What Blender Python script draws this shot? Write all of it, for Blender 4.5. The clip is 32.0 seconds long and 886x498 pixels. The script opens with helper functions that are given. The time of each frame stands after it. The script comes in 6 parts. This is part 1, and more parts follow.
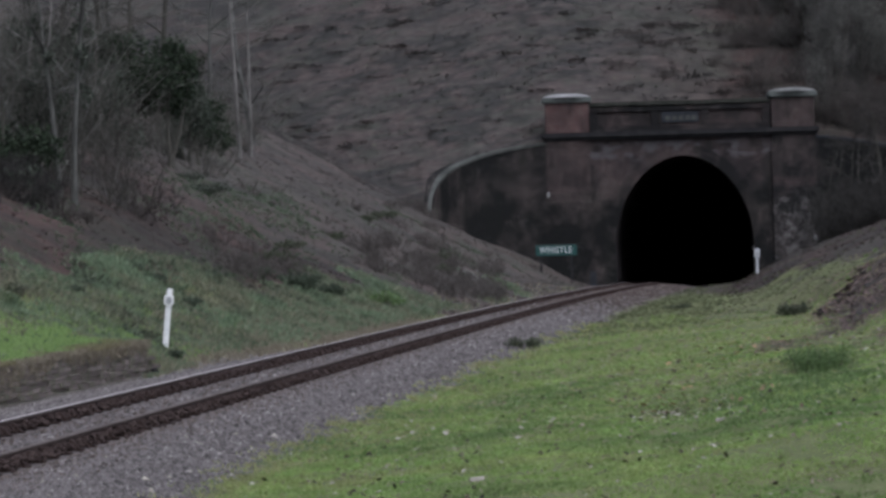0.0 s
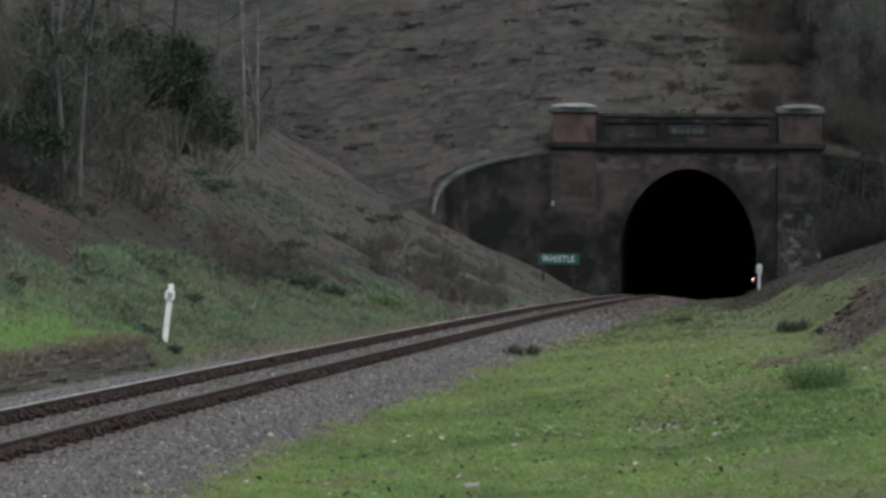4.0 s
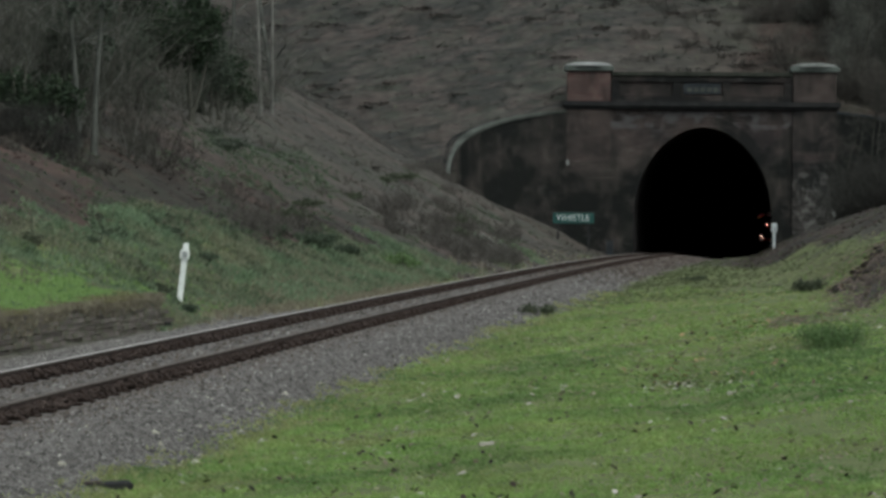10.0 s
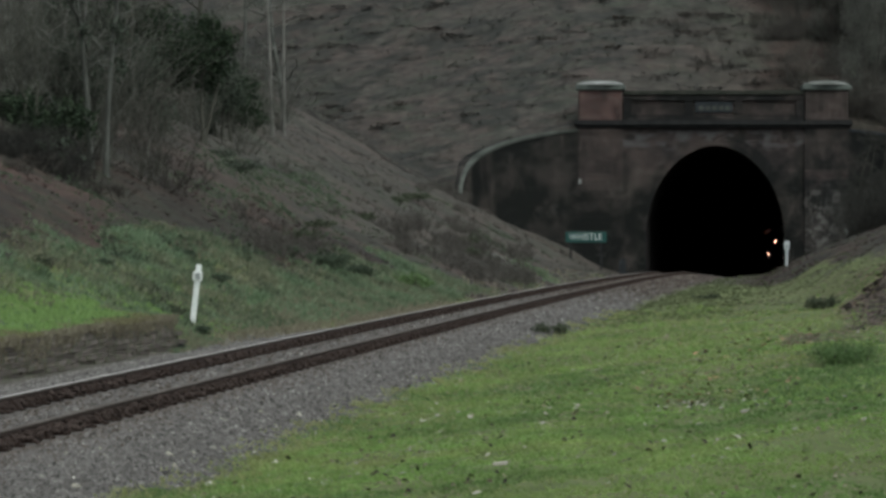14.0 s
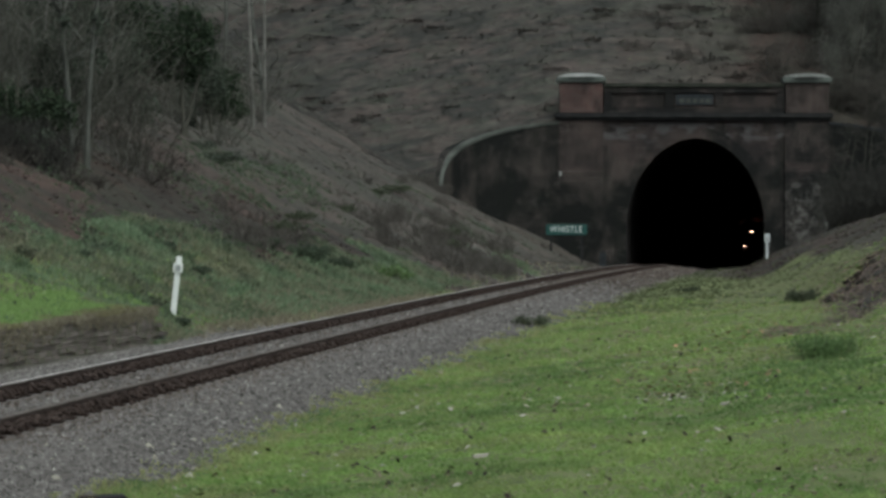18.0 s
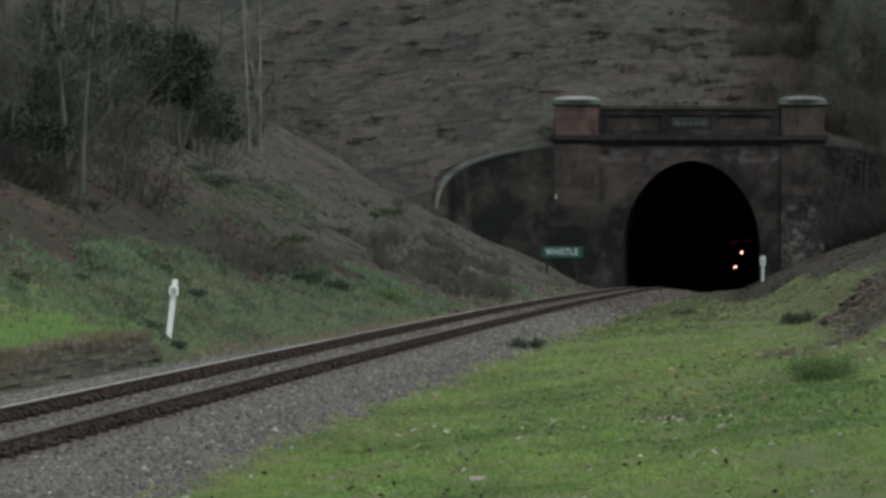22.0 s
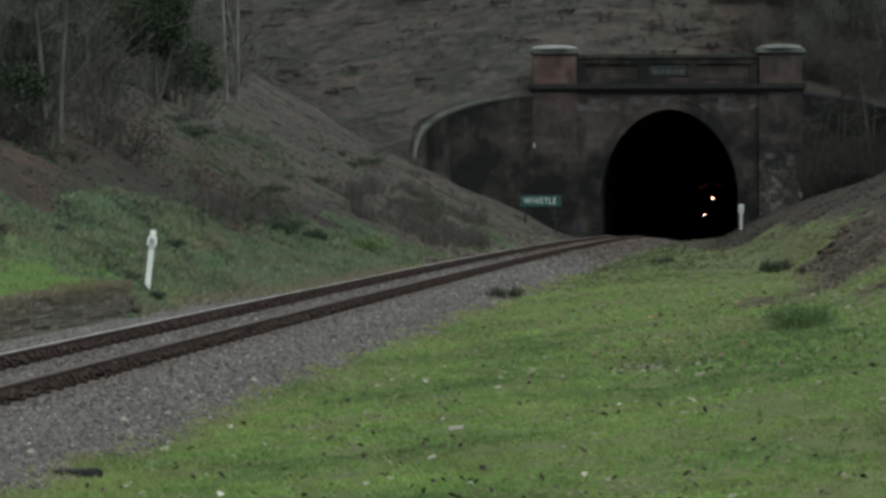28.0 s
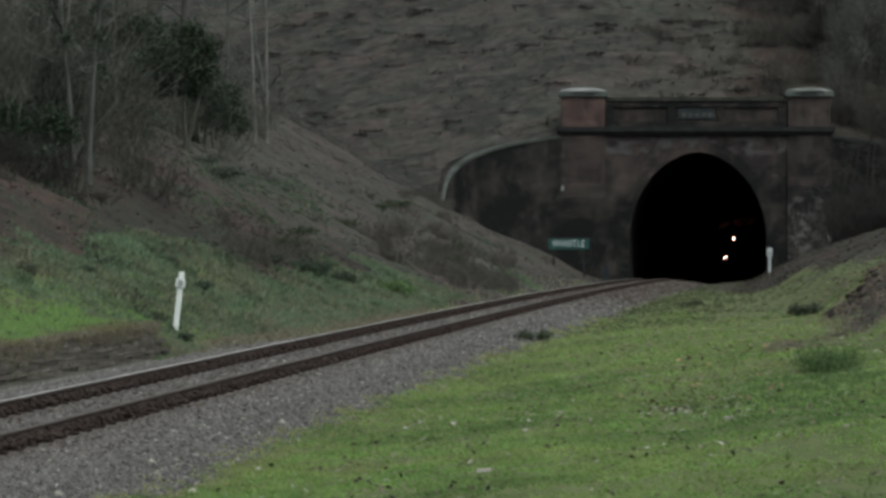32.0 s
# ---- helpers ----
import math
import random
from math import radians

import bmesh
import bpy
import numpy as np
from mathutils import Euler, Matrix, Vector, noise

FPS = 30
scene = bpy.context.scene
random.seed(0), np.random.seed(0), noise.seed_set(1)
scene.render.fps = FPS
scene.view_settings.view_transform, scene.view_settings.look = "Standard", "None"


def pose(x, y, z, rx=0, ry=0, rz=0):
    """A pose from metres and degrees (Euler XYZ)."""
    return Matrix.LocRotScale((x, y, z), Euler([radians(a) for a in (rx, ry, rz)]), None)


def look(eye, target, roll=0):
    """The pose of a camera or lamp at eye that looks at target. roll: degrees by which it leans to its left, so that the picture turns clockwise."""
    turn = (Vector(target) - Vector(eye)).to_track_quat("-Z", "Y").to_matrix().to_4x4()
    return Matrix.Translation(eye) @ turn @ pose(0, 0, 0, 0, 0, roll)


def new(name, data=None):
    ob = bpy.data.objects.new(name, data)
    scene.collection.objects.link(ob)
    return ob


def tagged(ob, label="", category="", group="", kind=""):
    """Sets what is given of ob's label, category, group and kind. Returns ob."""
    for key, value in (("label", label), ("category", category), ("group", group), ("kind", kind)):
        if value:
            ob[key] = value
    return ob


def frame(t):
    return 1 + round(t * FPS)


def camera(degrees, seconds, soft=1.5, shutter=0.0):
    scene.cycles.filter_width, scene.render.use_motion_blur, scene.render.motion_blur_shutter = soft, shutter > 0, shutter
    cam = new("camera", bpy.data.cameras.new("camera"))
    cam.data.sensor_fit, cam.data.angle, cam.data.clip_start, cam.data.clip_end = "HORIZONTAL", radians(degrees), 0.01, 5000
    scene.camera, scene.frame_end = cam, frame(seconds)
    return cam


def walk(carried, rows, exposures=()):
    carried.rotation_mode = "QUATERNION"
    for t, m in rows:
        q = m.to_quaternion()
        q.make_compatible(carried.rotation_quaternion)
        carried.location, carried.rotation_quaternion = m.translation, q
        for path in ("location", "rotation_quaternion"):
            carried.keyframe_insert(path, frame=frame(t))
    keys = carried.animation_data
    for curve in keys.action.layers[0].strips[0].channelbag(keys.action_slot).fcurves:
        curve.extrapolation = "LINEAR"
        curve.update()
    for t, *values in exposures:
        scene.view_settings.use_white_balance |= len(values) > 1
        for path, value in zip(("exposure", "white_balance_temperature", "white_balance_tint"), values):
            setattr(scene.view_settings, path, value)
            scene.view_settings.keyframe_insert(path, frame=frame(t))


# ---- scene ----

# A tripod-held long lens beside a single railway line, turned by small amounts only.
EYE_Z = 2.0
LENS = 11.93
FOCUS = 784 / math.tan(radians(LENS / 2))
PORTAL = 230.8          # distance of the tunnel mouth
cam = camera(LENS, 32.0, soft=3.2)
# seconds, sideways and upright swing (in units of the focal length over FOCUS), roll
ROWS = [
    (0.0, -26.8, 29.0, -1.63), (0.5, -12.9, 25.2, -0.31), (1.0, -49.6, 9.8, -0.14), (1.5, -48.5, -17.8, -0.07),
    (2.0, -75.7, 9.2, -0.22), (2.5, -88.4, 52.0, 0.03), (3.0, -55.1, 41.7, 0.21), (3.5, -33.5, 34.8, 0.32),
    (5.5, 7.2, 46.8, 0.41), (6.0, 36.2, -18.0, 0.37), (6.5, 37.0, -56.8, 0.47), (7.0, 38.6, -56.8, 0.4),
    (7.5, 50.3, -62.7, 0.4), (8.0, 48.9, -53.5, 0.43), (8.5, 35.2, -44.7, 0.49), (9.0, 1.8, -35.5, 0.5),
    (9.5, -1.8, -36.6, 0.39), (10.0, 3.0, -36.0, 0.35), (10.5, 15.1, -24.4, 0.37), (11.0, 13.7, -17.0, 0.46),
    (11.5, 19.8, -20.7, 0.22), (12.0, 31.1, -24.0, 0.28), (12.5, 31.8, -23.8, 0.29), (13.0, 27.5, -21.7, 0.18),
    (13.5, 26.1, -9.1, -0.01), (15.5, 16.2, 5.2, 0.08), (16.0, -1.3, -32.0, 0.01), (16.5, -7.4, -32.3, 0.06),
    (17.0, -4.1, -19.3, 0.13), (17.5, -6.7, -17.9, 0.1), (18.0, -9.3, -14.6, 0.08), (18.5, -6.2, -7.3, -0.02),
    (19.0, 0.0, 0.0, 0.0), (19.5, 4.7, -6.2, 0.08), (20.0, 0.2, -6.2, 0.01), (20.5, -2.4, -9.7, 0.09),
    (21.0, -9.5, -4.4, 0.08), (21.5, -13.1, 39.7, -0.01), (22.0, -16.8, 25.8, 0.02), (22.5, -26.0, -9.4, 0.1),
    (23.0, -30.6, -27.4, 0.0), (23.5, -35.1, -40.9, -0.02), (24.0, -61.7, -53.8, 0.03), (24.5, -73.2, -52.9, 0.07),
    (25.0, -74.4, -52.8, -0.08), (25.5, -74.9, -46.7, -0.07), (27.5, -40.8, -70.2, -0.15), (28.0, -55.1, -63.6, -0.2),
    (28.5, -57.4, -48.2, -0.22), (29.0, -52.4, -37.4, -0.21), (29.5, -34.2, -40.7, -0.17), (30.0, -20.9, -53.5, -0.05),
    (30.5, -17.9, -38.2, -0.02), (31.0, -10.3, -19.6, -0.03), (31.5, -4.2, -0.3, -0.08), (32.0, -5.0, 11.5, -0.05),
]


def swing(dx, dy, roll):
    a = radians(roll)
    ax, ay = -dx - a * dy, -dy + a * dx
    return look((0, 0, EYE_Z), (ax, FOCUS, EYE_Z - ay), roll)


walk(cam, [(t, swing(dx, dy, roll)) for t, dx, dy, roll in ROWS], [(0, 1.83, 5850, 19), (3.5, 1.79, 6020, 9), (6.5, 1.75, 6270, 0), (13, 1.74, 6270, 0), (32, 1.66, 6270, 0)])

# ---- light: an overcast late afternoon ----
world = bpy.data.worlds.new("overcast_sky")
scene.world = world
world.use_nodes = True
wn = world.node_tree.nodes
sky = wn.new("ShaderNodeTexSky")
sky.sky_type, sky.sun_disc = "NISHITA", False
sky.sun_elevation, sky.sun_rotation = radians(58), radians(150)
sky.air_density, sky.dust_density, sky.ozone_density = 1.0, 4.0, 1.0
wn["Background"].inputs["Strength"].default_value = 0.05
cloud = wn.new("ShaderNodeHueSaturation")   # cloud cover greys the sky
cloud.inputs["Saturation"].default_value = 0.3
world.node_tree.links.new(sky.outputs[0], cloud.inputs["Color"])
world.node_tree.links.new(cloud.outputs[0], wn["Background"].inputs["Color"])
sun = new("sun", bpy.data.lights.new("sun", "SUN"))
sun.data.energy, sun.data.angle, sun.data.color = 0.45, radians(70), (1.0, 0.96, 0.92)
sun.matrix_world = look((15, -26, 48), (0, 0, 0))
scene.view_settings.exposure = 0.0

# ---- helpers of this scene ----
rng = np.random.default_rng(7)


def line_x(y):
    """Sideways place of the track's centre."""
    u = y / PORTAL
    if u > 1:
        return 11.56 + 20.5 * (u - 1)
    return -8.94 + 22.21 * u - 1.716 * u * u + 0.005 * u ** 3


def line_z(y):
    """Height of the rail tops."""
    u = max(y / PORTAL, -0.3)
    if u > 1:
        return EYE_Z - 1.25 - 0.5 * (u - 1) - 0.09 * (u - 1) ** 2
    return EYE_Z - 2.05 + 1.923 * u - 0.634 * u * u - 0.491 * u ** 3


ARCH_X, FACE_Y, RAIL_P = 13.95, PORTAL, line_z(PORTAL)


def lerp(x, xs, ys):
    return float(np.interp(x, xs, ys))


def smooth(a, b, x):
    t = min(max((x - a) / (b - a), 0.0), 1.0)
    return t * t * (3 - 2 * t)


def fbm(x, y, z=0.0, octaves=4):
    return noise.fractal(Vector((x, y, z)), 1.0, 2.0, octaves)


def wing(side, a):
    """Plan and coping height of a wing wall, a from 0 (portal) to 1 (end)."""
    ang = a * math.pi / 2
    return (ARCH_X + side * (7.35 + 6.4 * math.sin(ang)), FACE_Y - 0.2 - 8.5 * (1 - math.cos(ang)),
            EYE_Z + 6.35 - 1.1 * a - 2.5 * a ** 2.4)


def behind_wing(x, y):
    side = -1 if x < ARCH_X else 1
    k = (abs(x - ARCH_X) - 7.35) / 6.4
    if k <= 0:
        return y > FACE_Y + 0.5
    if k >= 1:
        return y > FACE_Y - 8.4
    return y > FACE_Y + 0.6 - 8.5 * (1 - math.sqrt(1 - k * k))


def foot(y):
    """How much nearer to the line the bank's foot comes beyond the low wall."""
    return 0.85 * smooth(78, 94, y) - 0.3 * smooth(150, 215, y)


def bank(x, y):
    """Cutting: bed, ballast, lawn and both slopes."""
    u, s, z = y / PORTAL, x - line_x(y), line_z(y)
    if s < 0:
        d = -s
        lawn = 1 - smooth(0.315, 0.335, u)
        k = foot(y)
        wild = lerp(d, [0, 1.7 - 0.5 * k, 2.3 - k, 3.0 - k, 4.2 - k, 7.5, 60, 120, 500], [-0.165, -0.17, -0.27, -0.15, 0.2, 2.02, 31, 44, 50])
        flat = lerp(d, [0, 1.7, 2.3, 2.86, 2.98, 4.6, 60, 120, 500], [-0.165, -0.17, -0.27, -0.27, 0.34, 0.53, 27, 44, 50])
        h = flat * lawn + wild * (1 - lawn)
        rough = smooth(3.2, 6, d)
    else:
        base = lerp(u, [0.15, 0.3, 0.5, 0.7, 1.0], [9.8, 8.8, 7.0, 5.25, 4.7])
        g = lerp(s, [0, 1.7, 3.1, 4.0], [-0.165, -0.17, -0.36, -0.27])
        if s > 4:
            g += 0.09 * (min(s, base) - 4)
        if s > base:
            d = s - base
            g += (0.45 - 0.08 * smooth(0.5, 0.65, u)) * d * smooth(-0.5, 2.0, d) if d < 60 else 27 + 0.1 * (d - 60)
        h = g
        rough = smooth(5, 9, s) * 0.8
    h += rough * (0.35 * fbm(x * 0.16, y * 0.12, 3) + 0.12 * fbm(x * 0.7, y * 0.5, 9))
    h += smooth(3.1, 4.5, abs(s)) * 0.03 * fbm(x * 1.3, y * 1.0, 5)
    return z + h


def crest_y(x):
    """Upper edge of the hillside, where a meadow begins."""
    return FACE_Y + 19.0 - 0.22 * (min(x, 18.0) - 13.4) + 14 * (1 - smooth(-2, 8, x))


def ground_z(x, y):
    b = bank(x, y)
    if y > FACE_Y - 10 and behind_wing(x, y):
        d = abs(x - ARCH_X)
        crest = crest_y(x)
        hill = EYE_Z + 6.6 + 0.52 * (min(y, crest) - FACE_Y) - 0.25 * max(d - 7, 0)
        hill += 0.04 * max(y - crest, 0) + 0.45 * max(y - crest - 14, 0)
        hill = min(hill, 60 + 0.05 * (y - FACE_Y))
        hill += 0.4 * fbm(x * 0.12, y * 0.4, 1) + 0.16 * fbm(x * 0.3, y * 1.1, 2)
        if d < 7.5:
            return hill
        return max(b, hill)
    return b


def ballast_limit(x, y):
    """Offset at which the grass takes over from the ballast."""
    return 2.87 + 0.3 * fbm(x * 0.6, y * 0.35, 8) + 0.18 * fbm(x * 2.2, y * 1.4, 18)


def bare_right(x, y, s):
    """How little grass grows right of the line: a worn earth patch, and leaf litter further on."""
    n = fbm(x * 0.3, y * 0.12, 4)
    patch = 1 - smooth(0.5, 1.4, math.hypot((s - 11.2) / 2.6, (y - 82) / 19) + 0.5 * n)
    tongue = 0.55 * (1 - smooth(0.4, 1.3, math.hypot((s - 8.75 - 0.05 * (y - 70)) / 0.75, (y - 67) / 11) + 0.9 * fbm(x * 0.9, y * 0.35, 12)))
    far = smooth(100, 140, y + 10 * (s - 8.5) + 20 * n) if s > 4.5 else smooth(140, 190, y + 20 * n)
    return max(patch, tongue, (0.97 if s > 5 else 0.86) * far, 0.5 * smooth(80, 104, y + 14 * n) if s > 6 else 0)


HERB_PATCHES = ((122, -3.7, 10, 1.3), (167, -3.7, 8, 0.55), (143, -10.3, 15, 1.1), (126, -8.8, 9, 0.7), (97, -6.3, 8, 0.9))


def herb_patch(x, y, s):
    """Green patches on the otherwise brown slope: distance, offset and half sizes."""
    n = 0.9 * fbm(x * 0.35, y * 0.15, 67)
    return max(1 - smooth(0.5, 1.35, math.hypot((y - a) / c, (s - b) / d) + n) for a, b, c, d in HERB_PATCHES)


def mesh_of(name, verts, faces, mats=()):
    me = bpy.data.meshes.new(name)
    me.from_pydata(verts, [], faces)
    for m in mats:
        me.materials.append(m)
    me.update()
    return me


def soup(name, verts, size, mats):
    """A mesh out of an array of loose polygons of `size` corners each."""
    verts = np.asarray(verts, np.float32).reshape(-1, 3)
    n = len(verts) // size
    me = bpy.data.meshes.new(name)
    me.vertices.add(len(verts))
    me.vertices.foreach_set("co", verts.ravel())
    me.loops.add(len(verts))
    me.loops.foreach_set("vertex_index", np.arange(len(verts), dtype=np.int32))
    me.polygons.add(n)
    me.polygons.foreach_set("loop_start", np.arange(0, n * size, size, dtype=np.int32))
    for m in mats:
        me.materials.append(m)
    me.update(calc_edges=True)
    me.validate()
    return me


def part(name, bm, material, parent=None, label=""):
    me = bpy.data.meshes.new(name)
    bm.to_mesh(me)
    bm.free()
    me.materials.append(material)
    ob = new(name, me)
    ob.parent = parent
    if label:
        ob["label"] = label
    return ob


def box(x0, x1, y0, y1, z0, z1, bevel=0.0, bm=None):
    own = bm is None
    bm = bm or bmesh.new()
    r = bmesh.ops.create_cube(bm, size=1.0, matrix=Matrix.Translation(((x0 + x1) / 2, (y0 + y1) / 2, (z0 + z1) / 2))
                              @ Matrix.Diagonal((x1 - x0, y1 - y0, z1 - z0, 1)))
    if bevel:
        edges = {e for v in r["verts"] for e in v.link_edges}
        bmesh.ops.bevel(bm, geom=list(edges), offset=bevel, segments=2, affect="EDGES")
    return bm


def cyl(p, q, r0, r1=None, seg=16, bm=None):
    bm = bm or bmesh.new()
    p, q = Vector(p), Vector(q)
    m = Matrix.Translation((p + q) / 2) @ (q - p).to_track_quat("Z", "Y").to_matrix().to_4x4()
    bmesh.ops.create_cone(bm, cap_ends=True, segments=seg, radius1=r0, radius2=r0 if r1 is None else r1,
                          depth=(q - p).length, matrix=m)
    return bm


# ---- materials ----
class Mat:
    def __init__(self, name, rough=0.9, metal=0.0, spec=0.3):
        self.m = bpy.data.materials.new(name)
        self.m.use_nodes = True
        self.n, self.l = self.m.node_tree.nodes, self.m.node_tree.links
        self.b = self.n["Principled BSDF"]
        self.b.inputs["Roughness"].default_value = rough
        self.b.inputs["Metallic"].default_value = metal
        self.b.inputs["Specular IOR Level"].default_value = spec
        self.tc = self.n.new("ShaderNodeTexCoord").outputs["Object"]

    def scaled(self, sx, sy, sz):
        mp = self.n.new("ShaderNodeMapping")
        mp.inputs["Scale"].default_value = (sx, sy, sz)
        self.l.new(self.tc, mp.inputs["Vector"])
        return mp.outputs[0]

    def noise(self, scale, detail=4, rough=0.6, vec=None):
        t = self.n.new("ShaderNodeTexNoise")
        t.inputs["Scale"].default_value, t.inputs["Detail"].default_value = scale, detail
        t.inputs["Roughness"].default_value = rough
        self.l.new(vec or self.tc, t.inputs["Vector"])
        return t.outputs["Fac"]

    def ramp(self, fac, stops):
        r = self.n.new("ShaderNodeValToRGB")
        el = r.color_ramp.elements
        while len(el) < len(stops):
            el.new(0.5)
        for e, (p, c) in zip(el, stops):
            e.position = p
            e.color = (*c, 1) if len(c) == 3 else (c[0],) * 3 + (1,)
        self.l.new(fac, r.inputs[0])
        return r.outputs[0]

    def mix(self, fac, a, b, mode="MIX"):
        x = self.n.new("ShaderNodeMix")
        x.data_type, x.blend_type = "RGBA", mode
        for sock, v in ((x.inputs[0], fac), (x.inputs[6], a), (x.inputs[7], b)):
            if isinstance(v, (int, float)):
                sock.default_value = v
            elif isinstance(v, tuple):
                sock.default_value = (*v, 1)
            else:
                self.l.new(v, sock)
        return x.outputs[2]

    def attr(self, name):
        a = self.n.new("ShaderNodeAttribute")
        a.attribute_name = name
        return a.outputs["Fac"]

    def random(self, island=False):
        if island:
            return self.n.new("ShaderNodeNewGeometry").outputs["Random Per Island"]
        return self.n.new("ShaderNodeObjectInfo").outputs["Random"]

    def color(self, c):
        if isinstance(c, tuple):
            self.b.inputs["Base Color"].default_value = (*c, 1)
        else:
            self.l.new(c, self.b.inputs["Base Color"])
        return self

    def translucent(self, share):
        """Thin leaves let part of the light through."""
        t, mx = self.n.new("ShaderNodeBsdfTranslucent"), self.n.new("ShaderNodeMixShader")
        out = self.n["Material Output"]
        src = self.b.inputs["Base Color"].links[0].from_socket
        self.l.new(src, t.inputs["Color"])
        mx.inputs[0].default_value = share
        self.l.new(self.b.outputs[0], mx.inputs[1])
        self.l.new(t.outputs[0], mx.inputs[2])
        self.l.new(mx.outputs[0], out.inputs["Surface"])
        return self

    def bump(self, h, strength=0.5, dist=0.02):
        b = self.n.new("ShaderNodeBump")
        b.inputs["Strength"].default_value, b.inputs["Distance"].default_value = strength, dist
        self.l.new(h, b.inputs["Height"])
        self.l.new(b.outputs[0], self.b.inputs["Normal"])
        return self


def simple(name, a, b, scale, rough=0.85, metal=0.0, bump=0.4, dist=0.01, spec=0.3, vec=None):
    m = Mat(name, rough, metal, spec)
    v = m.scaled(*vec) if vec else None
    big, fine = m.noise(scale, 5, vec=v), m.noise(scale * 7, 3, vec=v)
    col = m.mix(m.ramp(big, [(0.3, (0,)), (0.7, (1,))]), a, b)
    col = m.mix(0.35, col, m.ramp(fine, [(0.25, (0.25,)), (0.75, (0.75,))]), "OVERLAY")
    m.color(col)
    if bump:
        m.bump(fine, bump, dist)
    return m.m


def islands(name, stops, rough=0.9, spec=0.2, thin=0.0):
    m = Mat(name, rough, 0, spec)
    m.color(m.ramp(m.random(True), stops))
    return m.translucent(thin).m if thin else m.m


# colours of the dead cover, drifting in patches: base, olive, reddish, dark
# first set has canopy shade in its colour; second is paler, haze included
SHADED_FLOOR = ((0.037, 0.031, 0.0265), (0.031, 0.033, 0.025), (0.056, 0.036, 0.031), (0.026, 0.0235, 0.021))
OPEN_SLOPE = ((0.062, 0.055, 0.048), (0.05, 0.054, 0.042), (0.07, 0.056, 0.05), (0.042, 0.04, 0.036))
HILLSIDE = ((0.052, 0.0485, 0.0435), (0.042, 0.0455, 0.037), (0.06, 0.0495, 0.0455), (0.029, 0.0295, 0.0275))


def patches(m, sets, grain=1.0, long=0.5, each=None):
    """Mix four colours in patches, broad and small; each: turns a colour into a socket."""
    cols = [each(c) if each else c for c in sets]
    col = cols[0]
    for k, c in enumerate(cols[1:]):
        f = m.noise(grain * (0.5, 0.75, 1.1)[k], 6, 0.62, m.scaled(long * (1, 1.25, 0.9)[k], 0.8, 1.0))
        g = m.noise(grain * (0.13, 0.16, 0.2)[k], 3, 0.5, m.scaled(long * 1.4, 1.0, 1.2))
        col = m.mix(m.ramp(m.mix(0.4, f, g), [(0.46, (0,)), (0.57, (0.95,))]), col, c)
    return col


def earth_material():
    m = Mat("cutting_earth", 0.95, 0, 0.15)
    green, gravel, slope, hill = m.attr("green"), m.attr("gravel"), m.attr("slope"), m.attr("hill")
    n1, n2, n3 = m.noise(0.35, 6), m.noise(2.2, 6, 0.7), m.noise(11, 5, 0.7)
    brown = m.mix(slope, patches(m, SHADED_FLOOR, 0.9), patches(m, OPEN_SLOPE, 0.9))
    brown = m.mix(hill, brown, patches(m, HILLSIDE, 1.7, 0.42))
    brown = m.mix(0.45, brown, m.ramp(m.noise(2.0, 6, 0.75, m.scaled(0.6, 1.0, 1.6)), [(0.32, (0.12,)), (0.68, (0.88,))]), "OVERLAY")
    grass = m.ramp(n2, [(0.25, (0.062, 0.078, 0.032)), (0.5, (0.092, 0.114, 0.048)), (0.72, (0.125, 0.145, 0.066))])
    grass = m.mix(m.ramp(n1, [(0.45, (0,)), (0.75, (0.6,))]), grass, (0.125, 0.118, 0.055))
    stone = m.ramp(n3, [(0.3, (0.048, 0.044, 0.041)), (0.55, (0.086, 0.079, 0.074)), (0.75, (0.13, 0.121, 0.115))])
    edge = m.n.new("ShaderNodeMath")
    edge.operation = "MULTIPLY_ADD"
    m.l.new(n2, edge.inputs[0])
    edge.inputs[1].default_value = 0.9
    m.l.new(green, edge.inputs[2])
    gm = m.ramp(edge.outputs[0], [(0.8, (0,)), (1.05, (1,))])
    col = m.mix(gm, brown, grass)
    col = m.mix(gravel, col, stone)
    m.color(col)
    m.bump(n3, 0.5, 0.03)
    return m.m


EARTH = earth_material()


